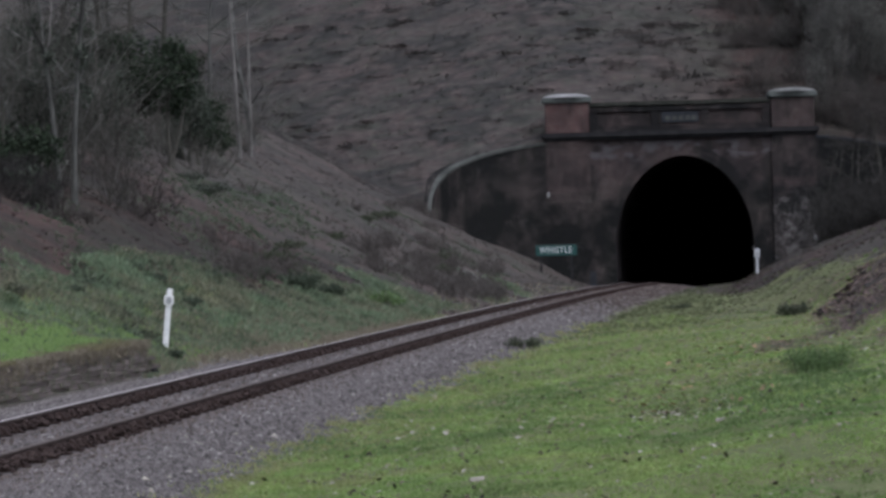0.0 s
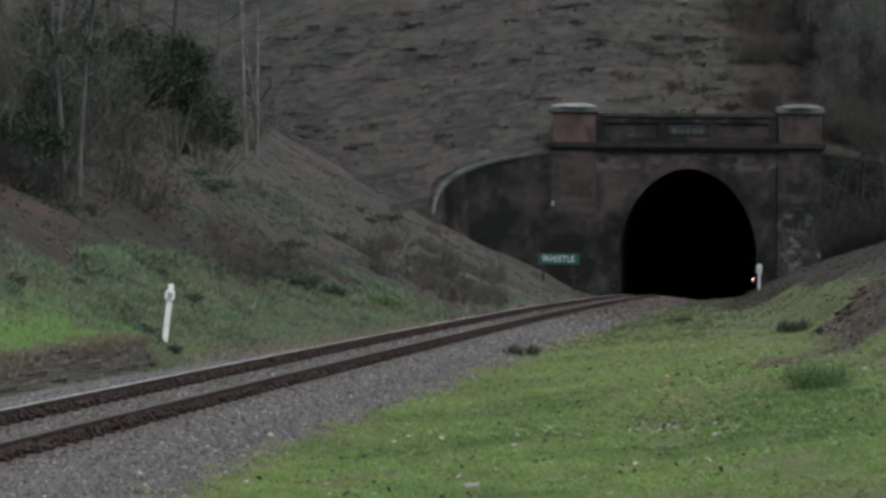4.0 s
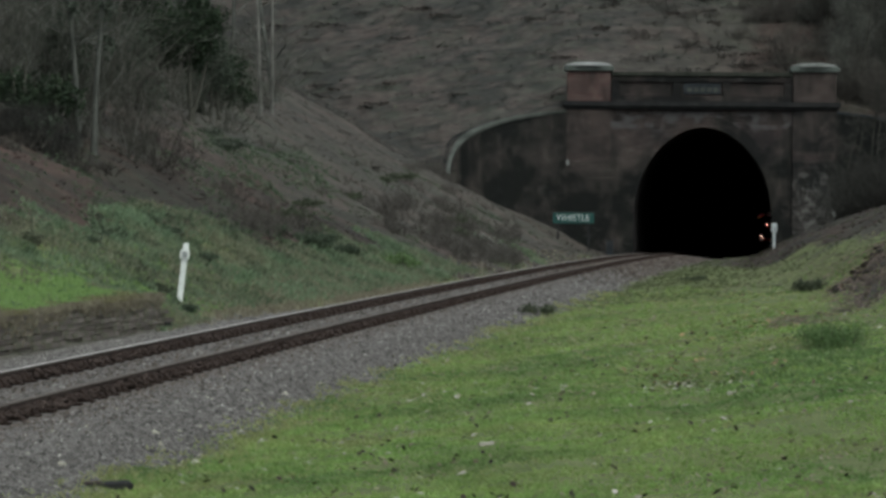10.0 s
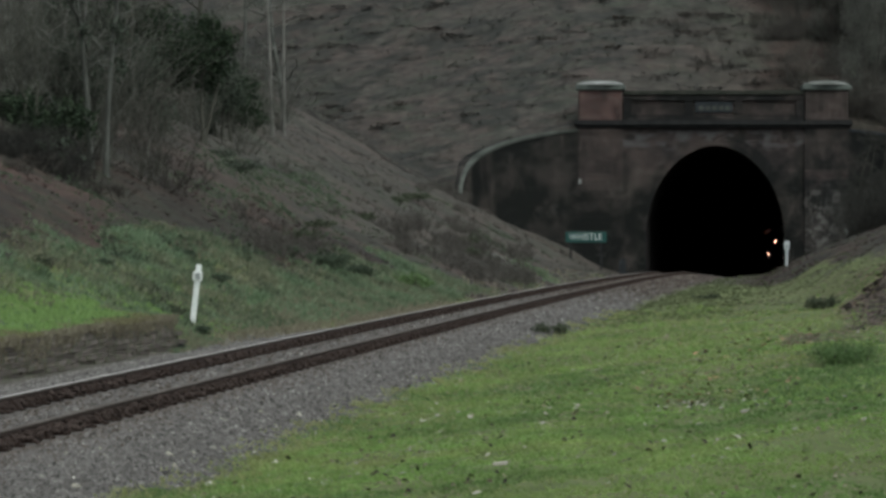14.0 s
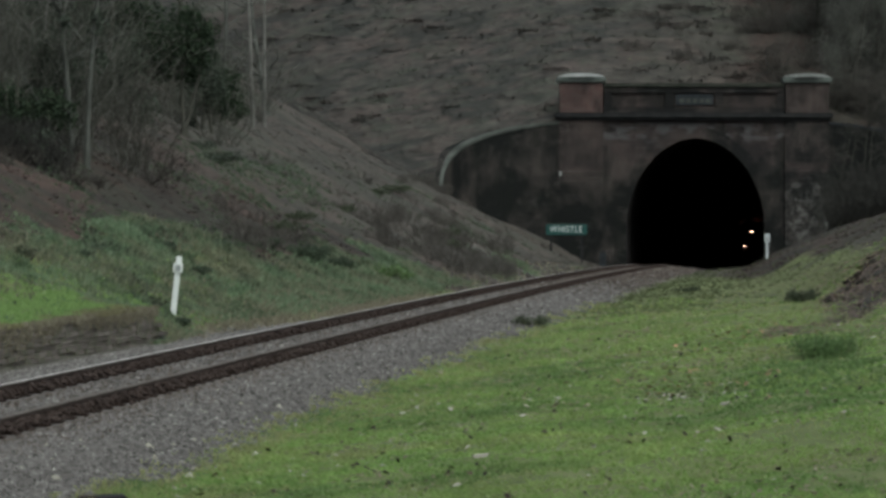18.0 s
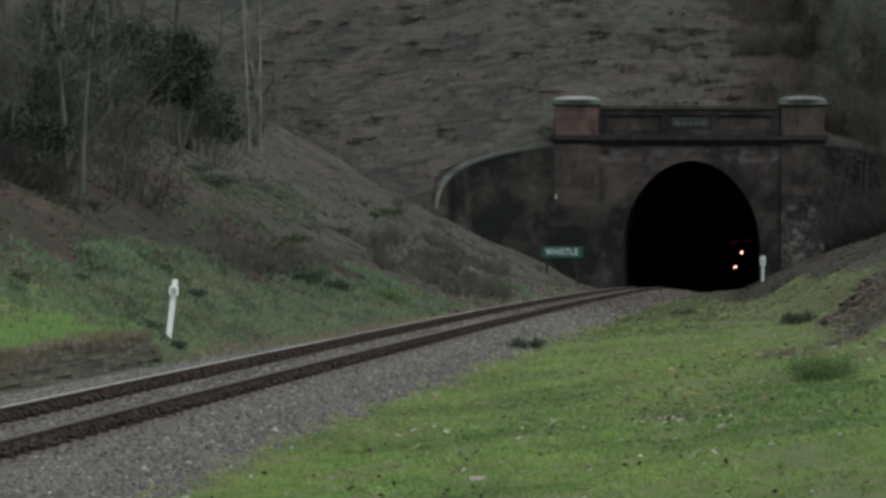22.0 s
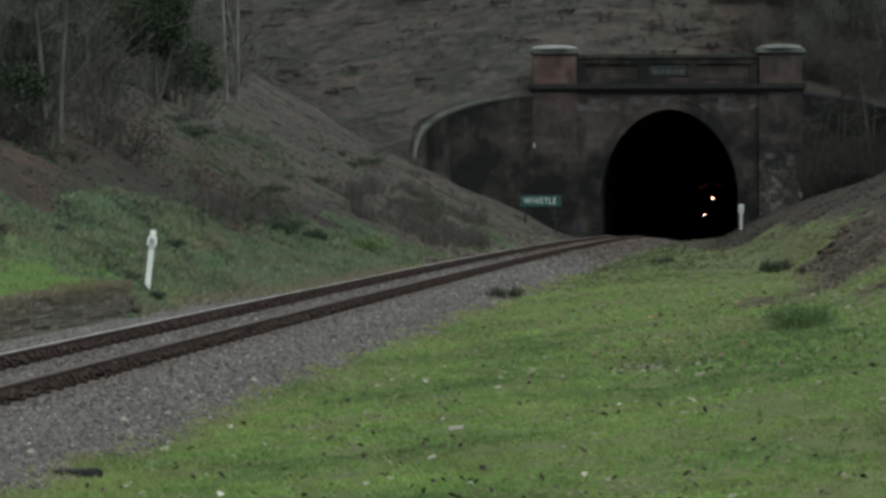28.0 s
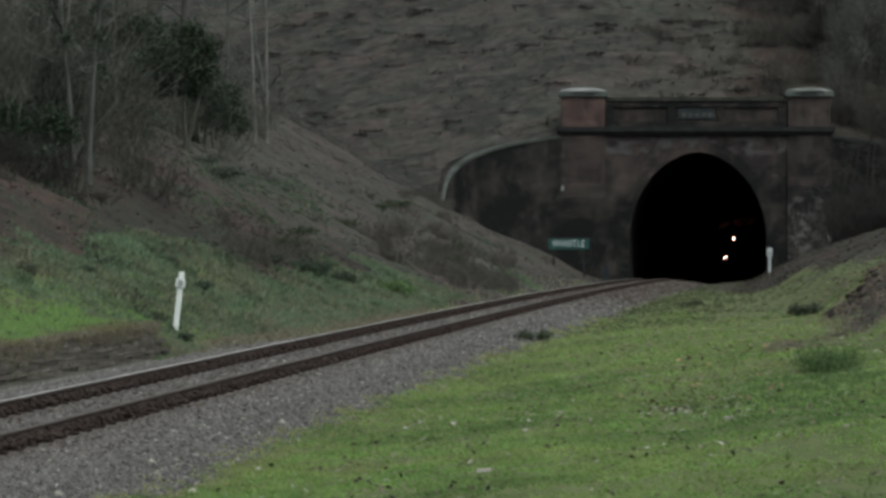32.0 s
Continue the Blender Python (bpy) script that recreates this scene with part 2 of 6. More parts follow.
def brick_material(name, reds, dirt, dirt_low, lime=0.4, spread=0.58, leach=None, grain=0.9):
    """Weathered brick: courses, moss and soot stains that have shapes of their own."""
    m = Mat(name, 0.95, 0, 0.04)
    t = m.n.new("ShaderNodeTexBrick")
    mp = m.n.new("ShaderNodeMapping")
    mp.inputs["Rotation"].default_value = (radians(90), 0, 0)
    m.l.new(m.tc, mp.inputs["Vector"])
    m.l.new(mp.outputs[0], t.inputs["Vector"])
    t.inputs["Scale"].default_value = 1.0
    t.inputs["Brick Width"].default_value, t.inputs["Row Height"].default_value = 0.235, 0.078
    t.inputs["Mortar Size"].default_value = 0.008
    t.inputs["Color1"].default_value, t.inputs["Color2"].default_value = (*reds[0], 1), (*reds[1], 1)
    t.inputs["Mortar"].default_value = (0.2, 0.18, 0.16, 1)
    s1, s2 = m.noise(0.45, 6, 0.65), m.noise(1.7, 6, 0.7, m.scaled(1, 1, 0.35))
    col = m.mix(m.ramp(s1, dirt_low), t.outputs["Color"], dirt)
    col = m.mix(m.ramp(s2, [(0.5, (0,)), (0.75, (0.75,))]), col, (0.012, 0.014, 0.012))
    col = m.mix(m.ramp(m.noise(grain, 5, 0.7, m.scaled(1, 1, 2.2 if grain < 1 else 1)), [(spread, (0,)), (spread + 0.16, (lime,))]), col, (0.12, 0.118, 0.112))
    if leach:   # lime washed out of the joints in a broken band below the string course
        sep, rng_z = m.n.new("ShaderNodeSeparateXYZ"), m.n.new("ShaderNodeMapRange")
        m.l.new(m.tc, sep.inputs[0])
        m.l.new(sep.outputs[2], rng_z.inputs[0])
        rng_z.inputs[1].default_value, rng_z.inputs[2].default_value = leach
        band = m.ramp(rng_z.outputs[0], [(0.0, (0,)), (0.35, (1,)), (0.7, (1,)), (1.0, (0,))])
        spots = m.ramp(m.noise(0.75, 5, 0.6, m.scaled(1.0, 1.0, 1.8)), [(0.5, (0,)), (0.58, (0.75,))])
        col = m.mix(m.mix(1.0, band, spots, "MULTIPLY"), col, (0.085, 0.083, 0.085))
    m.color(col)
    m.bump(t.outputs["Fac"], -0.5, 0.01)
    return m.m


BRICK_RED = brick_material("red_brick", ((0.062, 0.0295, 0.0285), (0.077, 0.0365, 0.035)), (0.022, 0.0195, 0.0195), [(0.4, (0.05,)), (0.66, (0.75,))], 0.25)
BRICK_DULLRED = brick_material("dull_red_brick", ((0.0423, 0.0275, 0.0265), (0.0515, 0.0325, 0.0315)), (0.018, 0.0175, 0.0175), [(0.35, (0.2,)), (0.6, (0.85,))], 0.3)
BRICK_DARK = brick_material("dark_brick", ((0.0165, 0.013, 0.013), (0.021, 0.016, 0.0158)), (0.0095, 0.0105, 0.0105), [(0.3, (0.2,)), (0.55, (0.95,))], 0.18)
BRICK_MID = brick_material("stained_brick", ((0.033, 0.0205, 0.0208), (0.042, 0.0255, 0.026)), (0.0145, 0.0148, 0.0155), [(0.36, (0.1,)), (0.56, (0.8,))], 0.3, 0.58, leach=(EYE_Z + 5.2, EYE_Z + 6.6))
BRICK_DIM = brick_material("dim_brick", ((0.0276, 0.0195, 0.0195), (0.0350, 0.0245, 0.0245)), (0.0125, 0.0132, 0.0135), [(0.33, (0.2,)), (0.56, (0.95,))], 0.3)
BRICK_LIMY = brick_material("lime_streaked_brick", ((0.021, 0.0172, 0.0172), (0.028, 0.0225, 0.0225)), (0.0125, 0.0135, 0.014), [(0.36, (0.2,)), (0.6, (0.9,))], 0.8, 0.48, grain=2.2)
COPING = simple("lichened_stone_coping", (0.082, 0.088, 0.08), (0.026, 0.03, 0.026), 0.8, spec=0.1)
CAPSLAB = simple("mossy_stone_slab", (0.1, 0.115, 0.105), (0.055, 0.065, 0.058), 0.9)
SHADECAP = simple("shaded_stone_cap", (0.15, 0.155, 0.15), (0.06, 0.066, 0.06), 1.3)
CAPSTONE = simple("lichened_stone_cap", (0.24, 0.245, 0.24), (0.13, 0.138, 0.134), 0.9)
MOSSY = simple("mossy_coping_brick", (0.022, 0.025, 0.02), (0.045, 0.047, 0.04), 2.0, spec=0.05)
STRING = simple("black_engineering_brick", (0.016, 0.017, 0.018), (0.03, 0.03, 0.03), 2.0, spec=0.05)
PLAQUE = simple("weathered_stone_plaque", (0.02, 0.0225, 0.025), (0.036, 0.041, 0.045), 3, spec=0.05)
SOOT = simple("sooty_lining", (0.022, 0.021, 0.021), (0.036, 0.034, 0.034), 1.5, rough=1.0, spec=0.0, bump=0)
RAIL_SIDE = simple("rusty_rail_side", (0.024, 0.018, 0.0155), (0.042, 0.031, 0.027), 6, 0.85, spec=0.1)
RAIL_DULL = simple("dull_rail_head", (0.052, 0.042, 0.037), (0.085, 0.073, 0.066), 3, 0.8)
RAIL_GLINT = simple("rail_sky_glint", (0.4, 0.385, 0.375), (0.6, 0.585, 0.57), 3, 0.5, 0.25, 0.1)
CHAIR = simple("rusty_cast_chair", (0.024, 0.0165, 0.0145), (0.036, 0.025, 0.0215), 9, spec=0.1)
RUSTY = islands("rust_stained_ballast", [(0.0, (0.03, 0.024, 0.02)), (0.5, (0.06, 0.048, 0.041)), (1.0, (0.1, 0.084, 0.074))])
SLEEPER = simple("old_sleeper_timber", (0.06, 0.045, 0.035), (0.11, 0.085, 0.065), 5, vec=(1, 8, 8))
STONES = islands("ballast_stone", [(0.0, (0.036, 0.034, 0.032)), (0.22, (0.082, 0.077, 0.0745)), (0.8, (0.124, 0.117, 0.113)), (0.96, (0.16, 0.152, 0.147)), (1.0, (0.27, 0.26, 0.25))])
PALE_STONES = islands("clean_ballast_stone", [(0.0, (0.1, 0.094, 0.09)), (0.5, (0.15, 0.142, 0.138)), (0.95, (0.19, 0.18, 0.175)), (1.0, (0.27, 0.26, 0.25))])
RAIL_SHADE = islands("rail_shadow_ballast", [(0.0, (0.028, 0.02, 0.0175)), (0.6, (0.042, 0.03, 0.026)), (1.0, (0.06, 0.045, 0.04))])
WHITE = simple("white_post_paint", (0.72, 0.74, 0.73), (0.55, 0.58, 0.57), 6, 0.6)
DULL_WHITE = simple("weathered_white_paint", (0.46, 0.49, 0.5), (0.33, 0.36, 0.37), 6, 0.7)
GREY_FACE = simple("weathered_grey_face", (0.2, 0.22, 0.22), (0.3, 0.32, 0.32), 12, 0.6)
SIGN_GREEN = simple("enamel_green", (0.007, 0.046, 0.04), (0.011, 0.06, 0.052), 3, 0.45)
SIGN_WHITE = simple("enamel_white", (0.5, 0.54, 0.53), (0.38, 0.42, 0.41), 5, 0.5)
BARK = simple("mossy_bark", (0.03, 0.03, 0.024), (0.065, 0.064, 0.052), 3, vec=(1, 1, 0.3))
GREYBARK = simple("pale_bark", (0.018, 0.019, 0.016), (0.1, 0.105, 0.094), 1.6, vec=(1, 1, 0.6))
PALEBARK = simple("birch_bark", (0.045, 0.046, 0.04), (0.19, 0.185, 0.17), 2.0, vec=(1, 1, 0.5))
TWIG = islands("bare_twig", [(0, (0.046, 0.046, 0.038)), (0.6, (0.088, 0.089, 0.075)), (0.9, (0.125, 0.128, 0.11)), (1, (0.19, 0.195, 0.175))])
DARKTWIG = islands("dark_twig", [(0, (0.018, 0.018, 0.016)), (0.6, (0.03, 0.0295, 0.0265)), (1, (0.047, 0.046, 0.041))])
SLOPETWIG = islands("grey_brown_twig", [(0, (0.036, 0.033, 0.029)), (0.6, (0.055, 0.05, 0.044)), (1, (0.078, 0.072, 0.064))])
BRUSH = islands("weathered_brush_twig", [(0, (0.06, 0.055, 0.049)), (0.6, (0.083, 0.077, 0.069)), (1, (0.108, 0.101, 0.091))])
EVERGREEN = islands("evergreen_leaf", [(0, (0.018, 0.028, 0.017)), (0.6, (0.028, 0.043, 0.025)), (1, (0.046, 0.064, 0.038))], 0.8, 0.15, thin=0.3)

LAWN = Mat("grass_blade", 0.75, 0, 0.25)
_patch = LAWN.noise(0.4, 5, 0.65)
_a = LAWN.ramp(LAWN.random(True), [(0.0, (0.18, 0.292, 0.081)), (0.5, (0.21, 0.342, 0.097)), (0.97, (0.236, 0.366, 0.112)), (1.0, (0.27, 0.35, 0.15))])
_b = LAWN.ramp(LAWN.random(True), [(0.0, (0.232, 0.312, 0.098)), (0.6, (0.266, 0.356, 0.117)), (1.0, (0.3, 0.38, 0.145))])
_c = LAWN.mix(LAWN.ramp(_patch, [(0.45, (0,)), (0.68, (1,))]), _a, _b)
_d = LAWN.ramp(LAWN.random(True), [(0.0, (0.085, 0.15, 0.052)), (0.6, (0.105, 0.178, 0.064)), (1.0, (0.13, 0.2, 0.08))])
_dark = LAWN.noise(0.28, 5, 0.7, LAWN.scaled(1.0, 0.5, 1.0))
_e = LAWN.ramp(LAWN.random(True), [(0.0, (0.18, 0.19, 0.082)), (0.6, (0.212, 0.216, 0.102)), (1.0, (0.26, 0.25, 0.13))])
_worn = LAWN.noise(0.8, 6, 0.75, LAWN.scaled(1.0, 0.3, 1.0))
_c = LAWN.mix(LAWN.ramp(_worn, [(0.5, (0,)), (0.66, (0.8,))]), _c, _e)
_f = LAWN.ramp(LAWN.noise(3.0, 4, 0.7, LAWN.scaled(1.0, 0.35, 1.0)), [(0.3, (0.3,)), (0.5, (0.5,)), (0.7, (0.68,))])
LAWN = LAWN.color(LAWN.mix(0.6, LAWN.mix(LAWN.ramp(_dark, [(0.46, (0.0,)), (0.6, (0.85,))]), _c, _d), _f, "OVERLAY")).translucent(0.5).m
BRAMBLE = islands("bramble_leaf", [(0, (0.05, 0.06, 0.04)), (0.6, (0.068, 0.084, 0.053)), (1, (0.095, 0.108, 0.07))], 0.75, thin=0.4)
HERB = Mat("bank_herbage", 0.75, 0, 0.2)
_a = HERB.ramp(HERB.random(True), [(0, (0.13, 0.188, 0.112)), (0.5, (0.155, 0.224, 0.134)), (1, (0.195, 0.265, 0.165))])
_b = HERB.ramp(HERB.random(True), [(0, (0.14, 0.15, 0.1)), (0.5, (0.168, 0.178, 0.118)), (1, (0.205, 0.21, 0.146))])
_d = HERB.ramp(HERB.random(True), [(0, (0.064, 0.096, 0.056)), (0.6, (0.08, 0.12, 0.07)), (1, (0.1, 0.138, 0.084))])
_c = HERB.mix(HERB.ramp(HERB.noise(0.45, 6, 0.7, HERB.scaled(1.0, 0.4, 1.0)), [(0.44, (0,)), (0.56, (1.0,))]), _a, _b)
HERB = HERB.color(HERB.mix(HERB.ramp(HERB.noise(0.8, 6, 0.7, HERB.scaled(1.0, 0.4, 1.0)), [(0.5, (0,)), (0.62, (1.0,))]), _c, _d)).translucent(0.4).m
MOSS = islands("slope_moss", [(0, (0.046, 0.062, 0.042)), (0.5, (0.062, 0.084, 0.057)), (1, (0.088, 0.11, 0.076))], 0.85, thin=0.35)
SLOPEMOSS = islands("slope_moss_and_grass", [(0, (0.062, 0.086, 0.056)), (0.5, (0.085, 0.118, 0.075)), (1, (0.115, 0.146, 0.096))], 0.85, thin=0.35)
BANKLAWN = islands("bright_lawn_blade", [(0, (0.165, 0.262, 0.088)), (0.5, (0.2, 0.315, 0.108)), (1, (0.24, 0.35, 0.132))], 0.75, thin=0.35)
OLIVE = islands("olive_grass", [(0, (0.222, 0.248, 0.108)), (0.5, (0.275, 0.3, 0.135)), (0.95, (0.318, 0.335, 0.16)), (1, (0.36, 0.345, 0.21))], 0.8, thin=0.5)


def patchy(name, sets, thin, grain=0.9, long=0.5):
    """Scraps whose colours follow the patches of the ground."""
    m = Mat(name, 0.9, 0, 0.15)
    own = m.random(True)
    col = patches(m, sets, grain, long, lambda c: m.ramp(own, [(0, tuple(v * 0.86 for v in c)), (0.5, c), (0.92, tuple(v * 1.14 for v in c)), (1, tuple(v * 1.4 for v in c))]))
    return m.color(col).translucent(thin).m


DRY = patchy("dead_bracken", SHADED_FLOOR, 0.4)
LITTER = patchy("leaf_litter", SHADED_FLOOR, 0.25)
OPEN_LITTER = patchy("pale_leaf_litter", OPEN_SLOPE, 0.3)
HILL_LITTER = patchy("hill_litter", HILLSIDE, 0.35, 1.7, 0.42)
STRAW = islands("dry_grass", [(0, (0.12, 0.11, 0.066)), (0.5, (0.21, 0.195, 0.112)), (0.85, (0.25, 0.24, 0.13)), (1, (0.3, 0.275, 0.18))], thin=0.4)
VERGE = islands("withered_verge_grass", [(0, (0.165, 0.145, 0.112)), (0.4, (0.215, 0.19, 0.148)), (0.8, (0.24, 0.226, 0.155)), (1, (0.31, 0.285, 0.215))], thin=0.45)
PALE_LEAF = islands("pale_fallen_leaf", [(0, (0.19, 0.18, 0.145)), (0.6, (0.27, 0.26, 0.22)), (0.9, (0.34, 0.33, 0.29)), (1, (0.46, 0.45, 0.41))])
TAN_LEAF = islands("tan_fallen_leaf", [(0, (0.15, 0.1, 0.06)), (0.6, (0.22, 0.15, 0.09)), (1, (0.32, 0.21, 0.12))])
DARK_LEAF = islands("dark_fallen_leaf", [(0, (0.014, 0.012, 0.01)), (0.7, (0.034, 0.026, 0.02)), (0.9, (0.068, 0.05, 0.036)), (1, (0.1, 0.068, 0.046))])
WALLSTONE = Mat("old_wall_stone", 0.95, 0, 0.2)
_t = WALLSTONE.ramp(WALLSTONE.random(), [(0, (0.108, 0.094, 0.087)), (0.6, (0.145, 0.126, 0.116)), (1, (0.185, 0.162, 0.15))])
_n = WALLSTONE.noise(9, 5)
_t = WALLSTONE.mix(WALLSTONE.ramp(WALLSTONE.noise(1.3, 5, 0.7), [(0.48, (0,)), (0.62, (0.75,))]), _t, (0.09, 0.096, 0.062))   # moss
WALLSTONE = WALLSTONE.color(WALLSTONE.mix(0.3, _t, WALLSTONE.ramp(_n, [(0.3, (0.3,)), (0.7, (0.75,))]), "OVERLAY")).bump(_n, 0.5, 0.02).m
WOODGREEN = islands("woodland_leaf", [(0, (0.04, 0.05, 0.038)), (0.6, (0.062, 0.076, 0.058)), (1, (0.1, 0.115, 0.092))], 0.8, 0.15, thin=0.35)
DULL = islands("dull_rough_grass", [(0, (0.07, 0.088, 0.046)), (0.5, (0.088, 0.108, 0.056)), (1, (0.115, 0.13, 0.072))], 0.8, thin=0.45)
CLUMP = islands("dark_clump_leaf", [(0, (0.084, 0.14, 0.056)), (0.6, (0.104, 0.168, 0.066)), (1, (0.128, 0.19, 0.08))], 0.75, thin=0.35)
SOIL = islands("reddish_soil_crumb", [(0, (0.14, 0.1, 0.085)), (0.5, (0.175, 0.128, 0.11)), (1, (0.21, 0.163, 0.14))])
THICKET = islands("thicket_leaf", [(0, (0.105, 0.107, 0.096)), (0.6, (0.148, 0.149, 0.134)), (1, (0.195, 0.196, 0.176))], 0.85, 0.1, thin=0.5)
RUBBLE = islands("brick_rubble", [(0, (0.1, 0.074, 0.064)), (0.5, (0.145, 0.11, 0.096)), (0.9, (0.18, 0.155, 0.138)), (1, (0.38, 0.36, 0.33))])
BLACK = simple("loco_black_paint", (0.012, 0.012, 0.012), (0.022, 0.021, 0.02), 3, 0.5)
BEAM_RED = simple("buffer_beam_red", (0.22, 0.015, 0.012), (0.28, 0.025, 0.018), 3, 0.5)
STEEL = simple("worn_steel", (0.2, 0.19, 0.18), (0.32, 0.31, 0.3), 5, 0.45, 1.0)
STEAM = simple("exhaust_steam", (0.7, 0.7, 0.7), (0.8, 0.8, 0.8), 1.5)


def glowing(name, color, strength):
    m = bpy.data.materials.new(name)
    m.use_nodes = True
    b = m.node_tree.nodes["Principled BSDF"]
    b.inputs["Base Color"].default_value = (0.02, 0.02, 0.02, 1)
    b.inputs["Emission Color"].default_value = (*color, 1)
    b.inputs["Emission Strength"].default_value = strength
    return m


LAMP_GLASS = glowing("oil_lamp_glass", (1.0, 0.42, 0.34), 11.0)
STEAM_GLOW = glowing("steam_glow", (1.0, 0.16, 0.08), 0.38)

# ---- the ground: one sheet ----
def steps(*spans):
    out = []
    for a, b, d in spans:
        out += list(np.arange(a, b - 1e-6, d))
    return out + [spans[-1][1]]


def build_ground():
    ys = steps((-300, -40, 26), (-40, 20, 4), (20, 84, 0.32), (84, 221, 0.8), (221, 262, 0.4), (262, 300, 2), (300, 1200, 45))
    ss = steps((-600, -120, 40), (-120, -45, 5), (-45, -20, 0.8), (-20, -6, 0.4), (-6, -2, 0.12), (-2, 4, 0.3), (4, 16, 0.3), (16, 34, 0.9), (34, 120, 5), (120, 600, 40))
    verts, green, gravel, slope, hill = [], [], [], [], []
    for y in ys:
        c = line_x(min(max(y, -60), 262))
        for s in ss:
            x = c + s
            z = ground_z(x, y)
            verts.append((x, y, z))
            u = y / PORTAL
            n = fbm(x * 0.22, y * 0.1, 4)
            stone = 0.0
            if y < FACE_Y + 2:
                stone = 1 - smooth(-0.3, 0.4, s - ballast_limit(x, y)) if s > 0 else 1 - (smooth(2.8, 3.0, -s) if u < 0.325 else smooth(2.45, 2.85, -s + 0.25 * n + foot(y)))
            if s > 0:
                g = 1.0 - 0.95 * bare_right(x, y, s)
            else:
                reach = lerp(u, [0.2, 0.33, 0.4, 0.45, 0.5, 0.58], [6.0, 4.8, 3.6, 2.4, 0.9, -0.8])
                g = (1.0 - 0.35 * smooth(4.0, 5.0, -s)) - 0.95 * smooth(reach - 1.5, reach + 0.7, -s - 2.6 + 1.8 * n)
                g = max(g, (0.45 if s > -7 else 0.08) * herb_patch(x, y, s) if y < FACE_Y - 12 else 0)
            if behind_wing(x, y):
                g = 1.0 if -0.5 < y - crest_y(x) < 10 else 0.08 + 0.3 * n
            green.append(min(max(g, 0), 1))
            gravel.append(min(max(stone, 0), 1))
            # mixes in the darkened colours near the left wood and towards the tunnel
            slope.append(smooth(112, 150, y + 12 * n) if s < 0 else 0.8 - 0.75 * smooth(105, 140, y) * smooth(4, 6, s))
            # hill darkens to the right, tree shade put into the colour
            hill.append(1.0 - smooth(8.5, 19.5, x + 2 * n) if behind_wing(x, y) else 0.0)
    w = len(ss)
    faces = []
    for j in range(len(ys) - 1):
        for i in range(w - 1):
            a = j * w + i
            x, y = verts[a][0], verts[a][1]
            if y > FACE_Y - 1.2 and y < FACE_Y + 1.0 and abs(x + 0.15 - ARCH_X) < 4.6 and max(verts[k][2] for k in (a, a + w)) > RAIL_P + 3:
                continue
            faces.append((a, a + 1, a + w + 1, a + w))
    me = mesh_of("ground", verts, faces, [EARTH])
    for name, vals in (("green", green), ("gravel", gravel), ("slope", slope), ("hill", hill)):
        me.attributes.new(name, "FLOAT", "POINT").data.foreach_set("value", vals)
    me.shade_smooth()
    return tagged(new("ground", me), "grassy railway cutting with leaf litter and ballast bed", "ground", kind="structure")


build_ground()


# ---- tunnel portal ----
HALF, CROWN, SPRING, BORE = 3.77, 6.86, 2.0, 0.095   # the bore lies a little off the portal's middle
def arch_outline(half, crown, spring, n=40, foot=-0.6):
    """Right foot over the crown to the left foot, as (x, z): a horseshoe arch."""
    pts = [(half + BORE, foot)]
    for i in range(n + 1):
        a = math.pi * i / n
        ca, sa = math.cos(a), math.sin(a)
        pts.append((BORE + half * math.copysign(abs(ca) ** 1.08, ca), spring + (crown - spring) * sa ** 1.0))
    pts.append((BORE - half, foot))
    return pts


PROUD = 0.17            # how far the pilasters stand out


def along(y):
    """Tunnel axis beyond the mouth."""
    return ARCH_X + line_x(y) - line_x(PORTAL + 0.001) - 1.15 * smooth(1.5, 2.0, y / PORTAL), line_z(y)


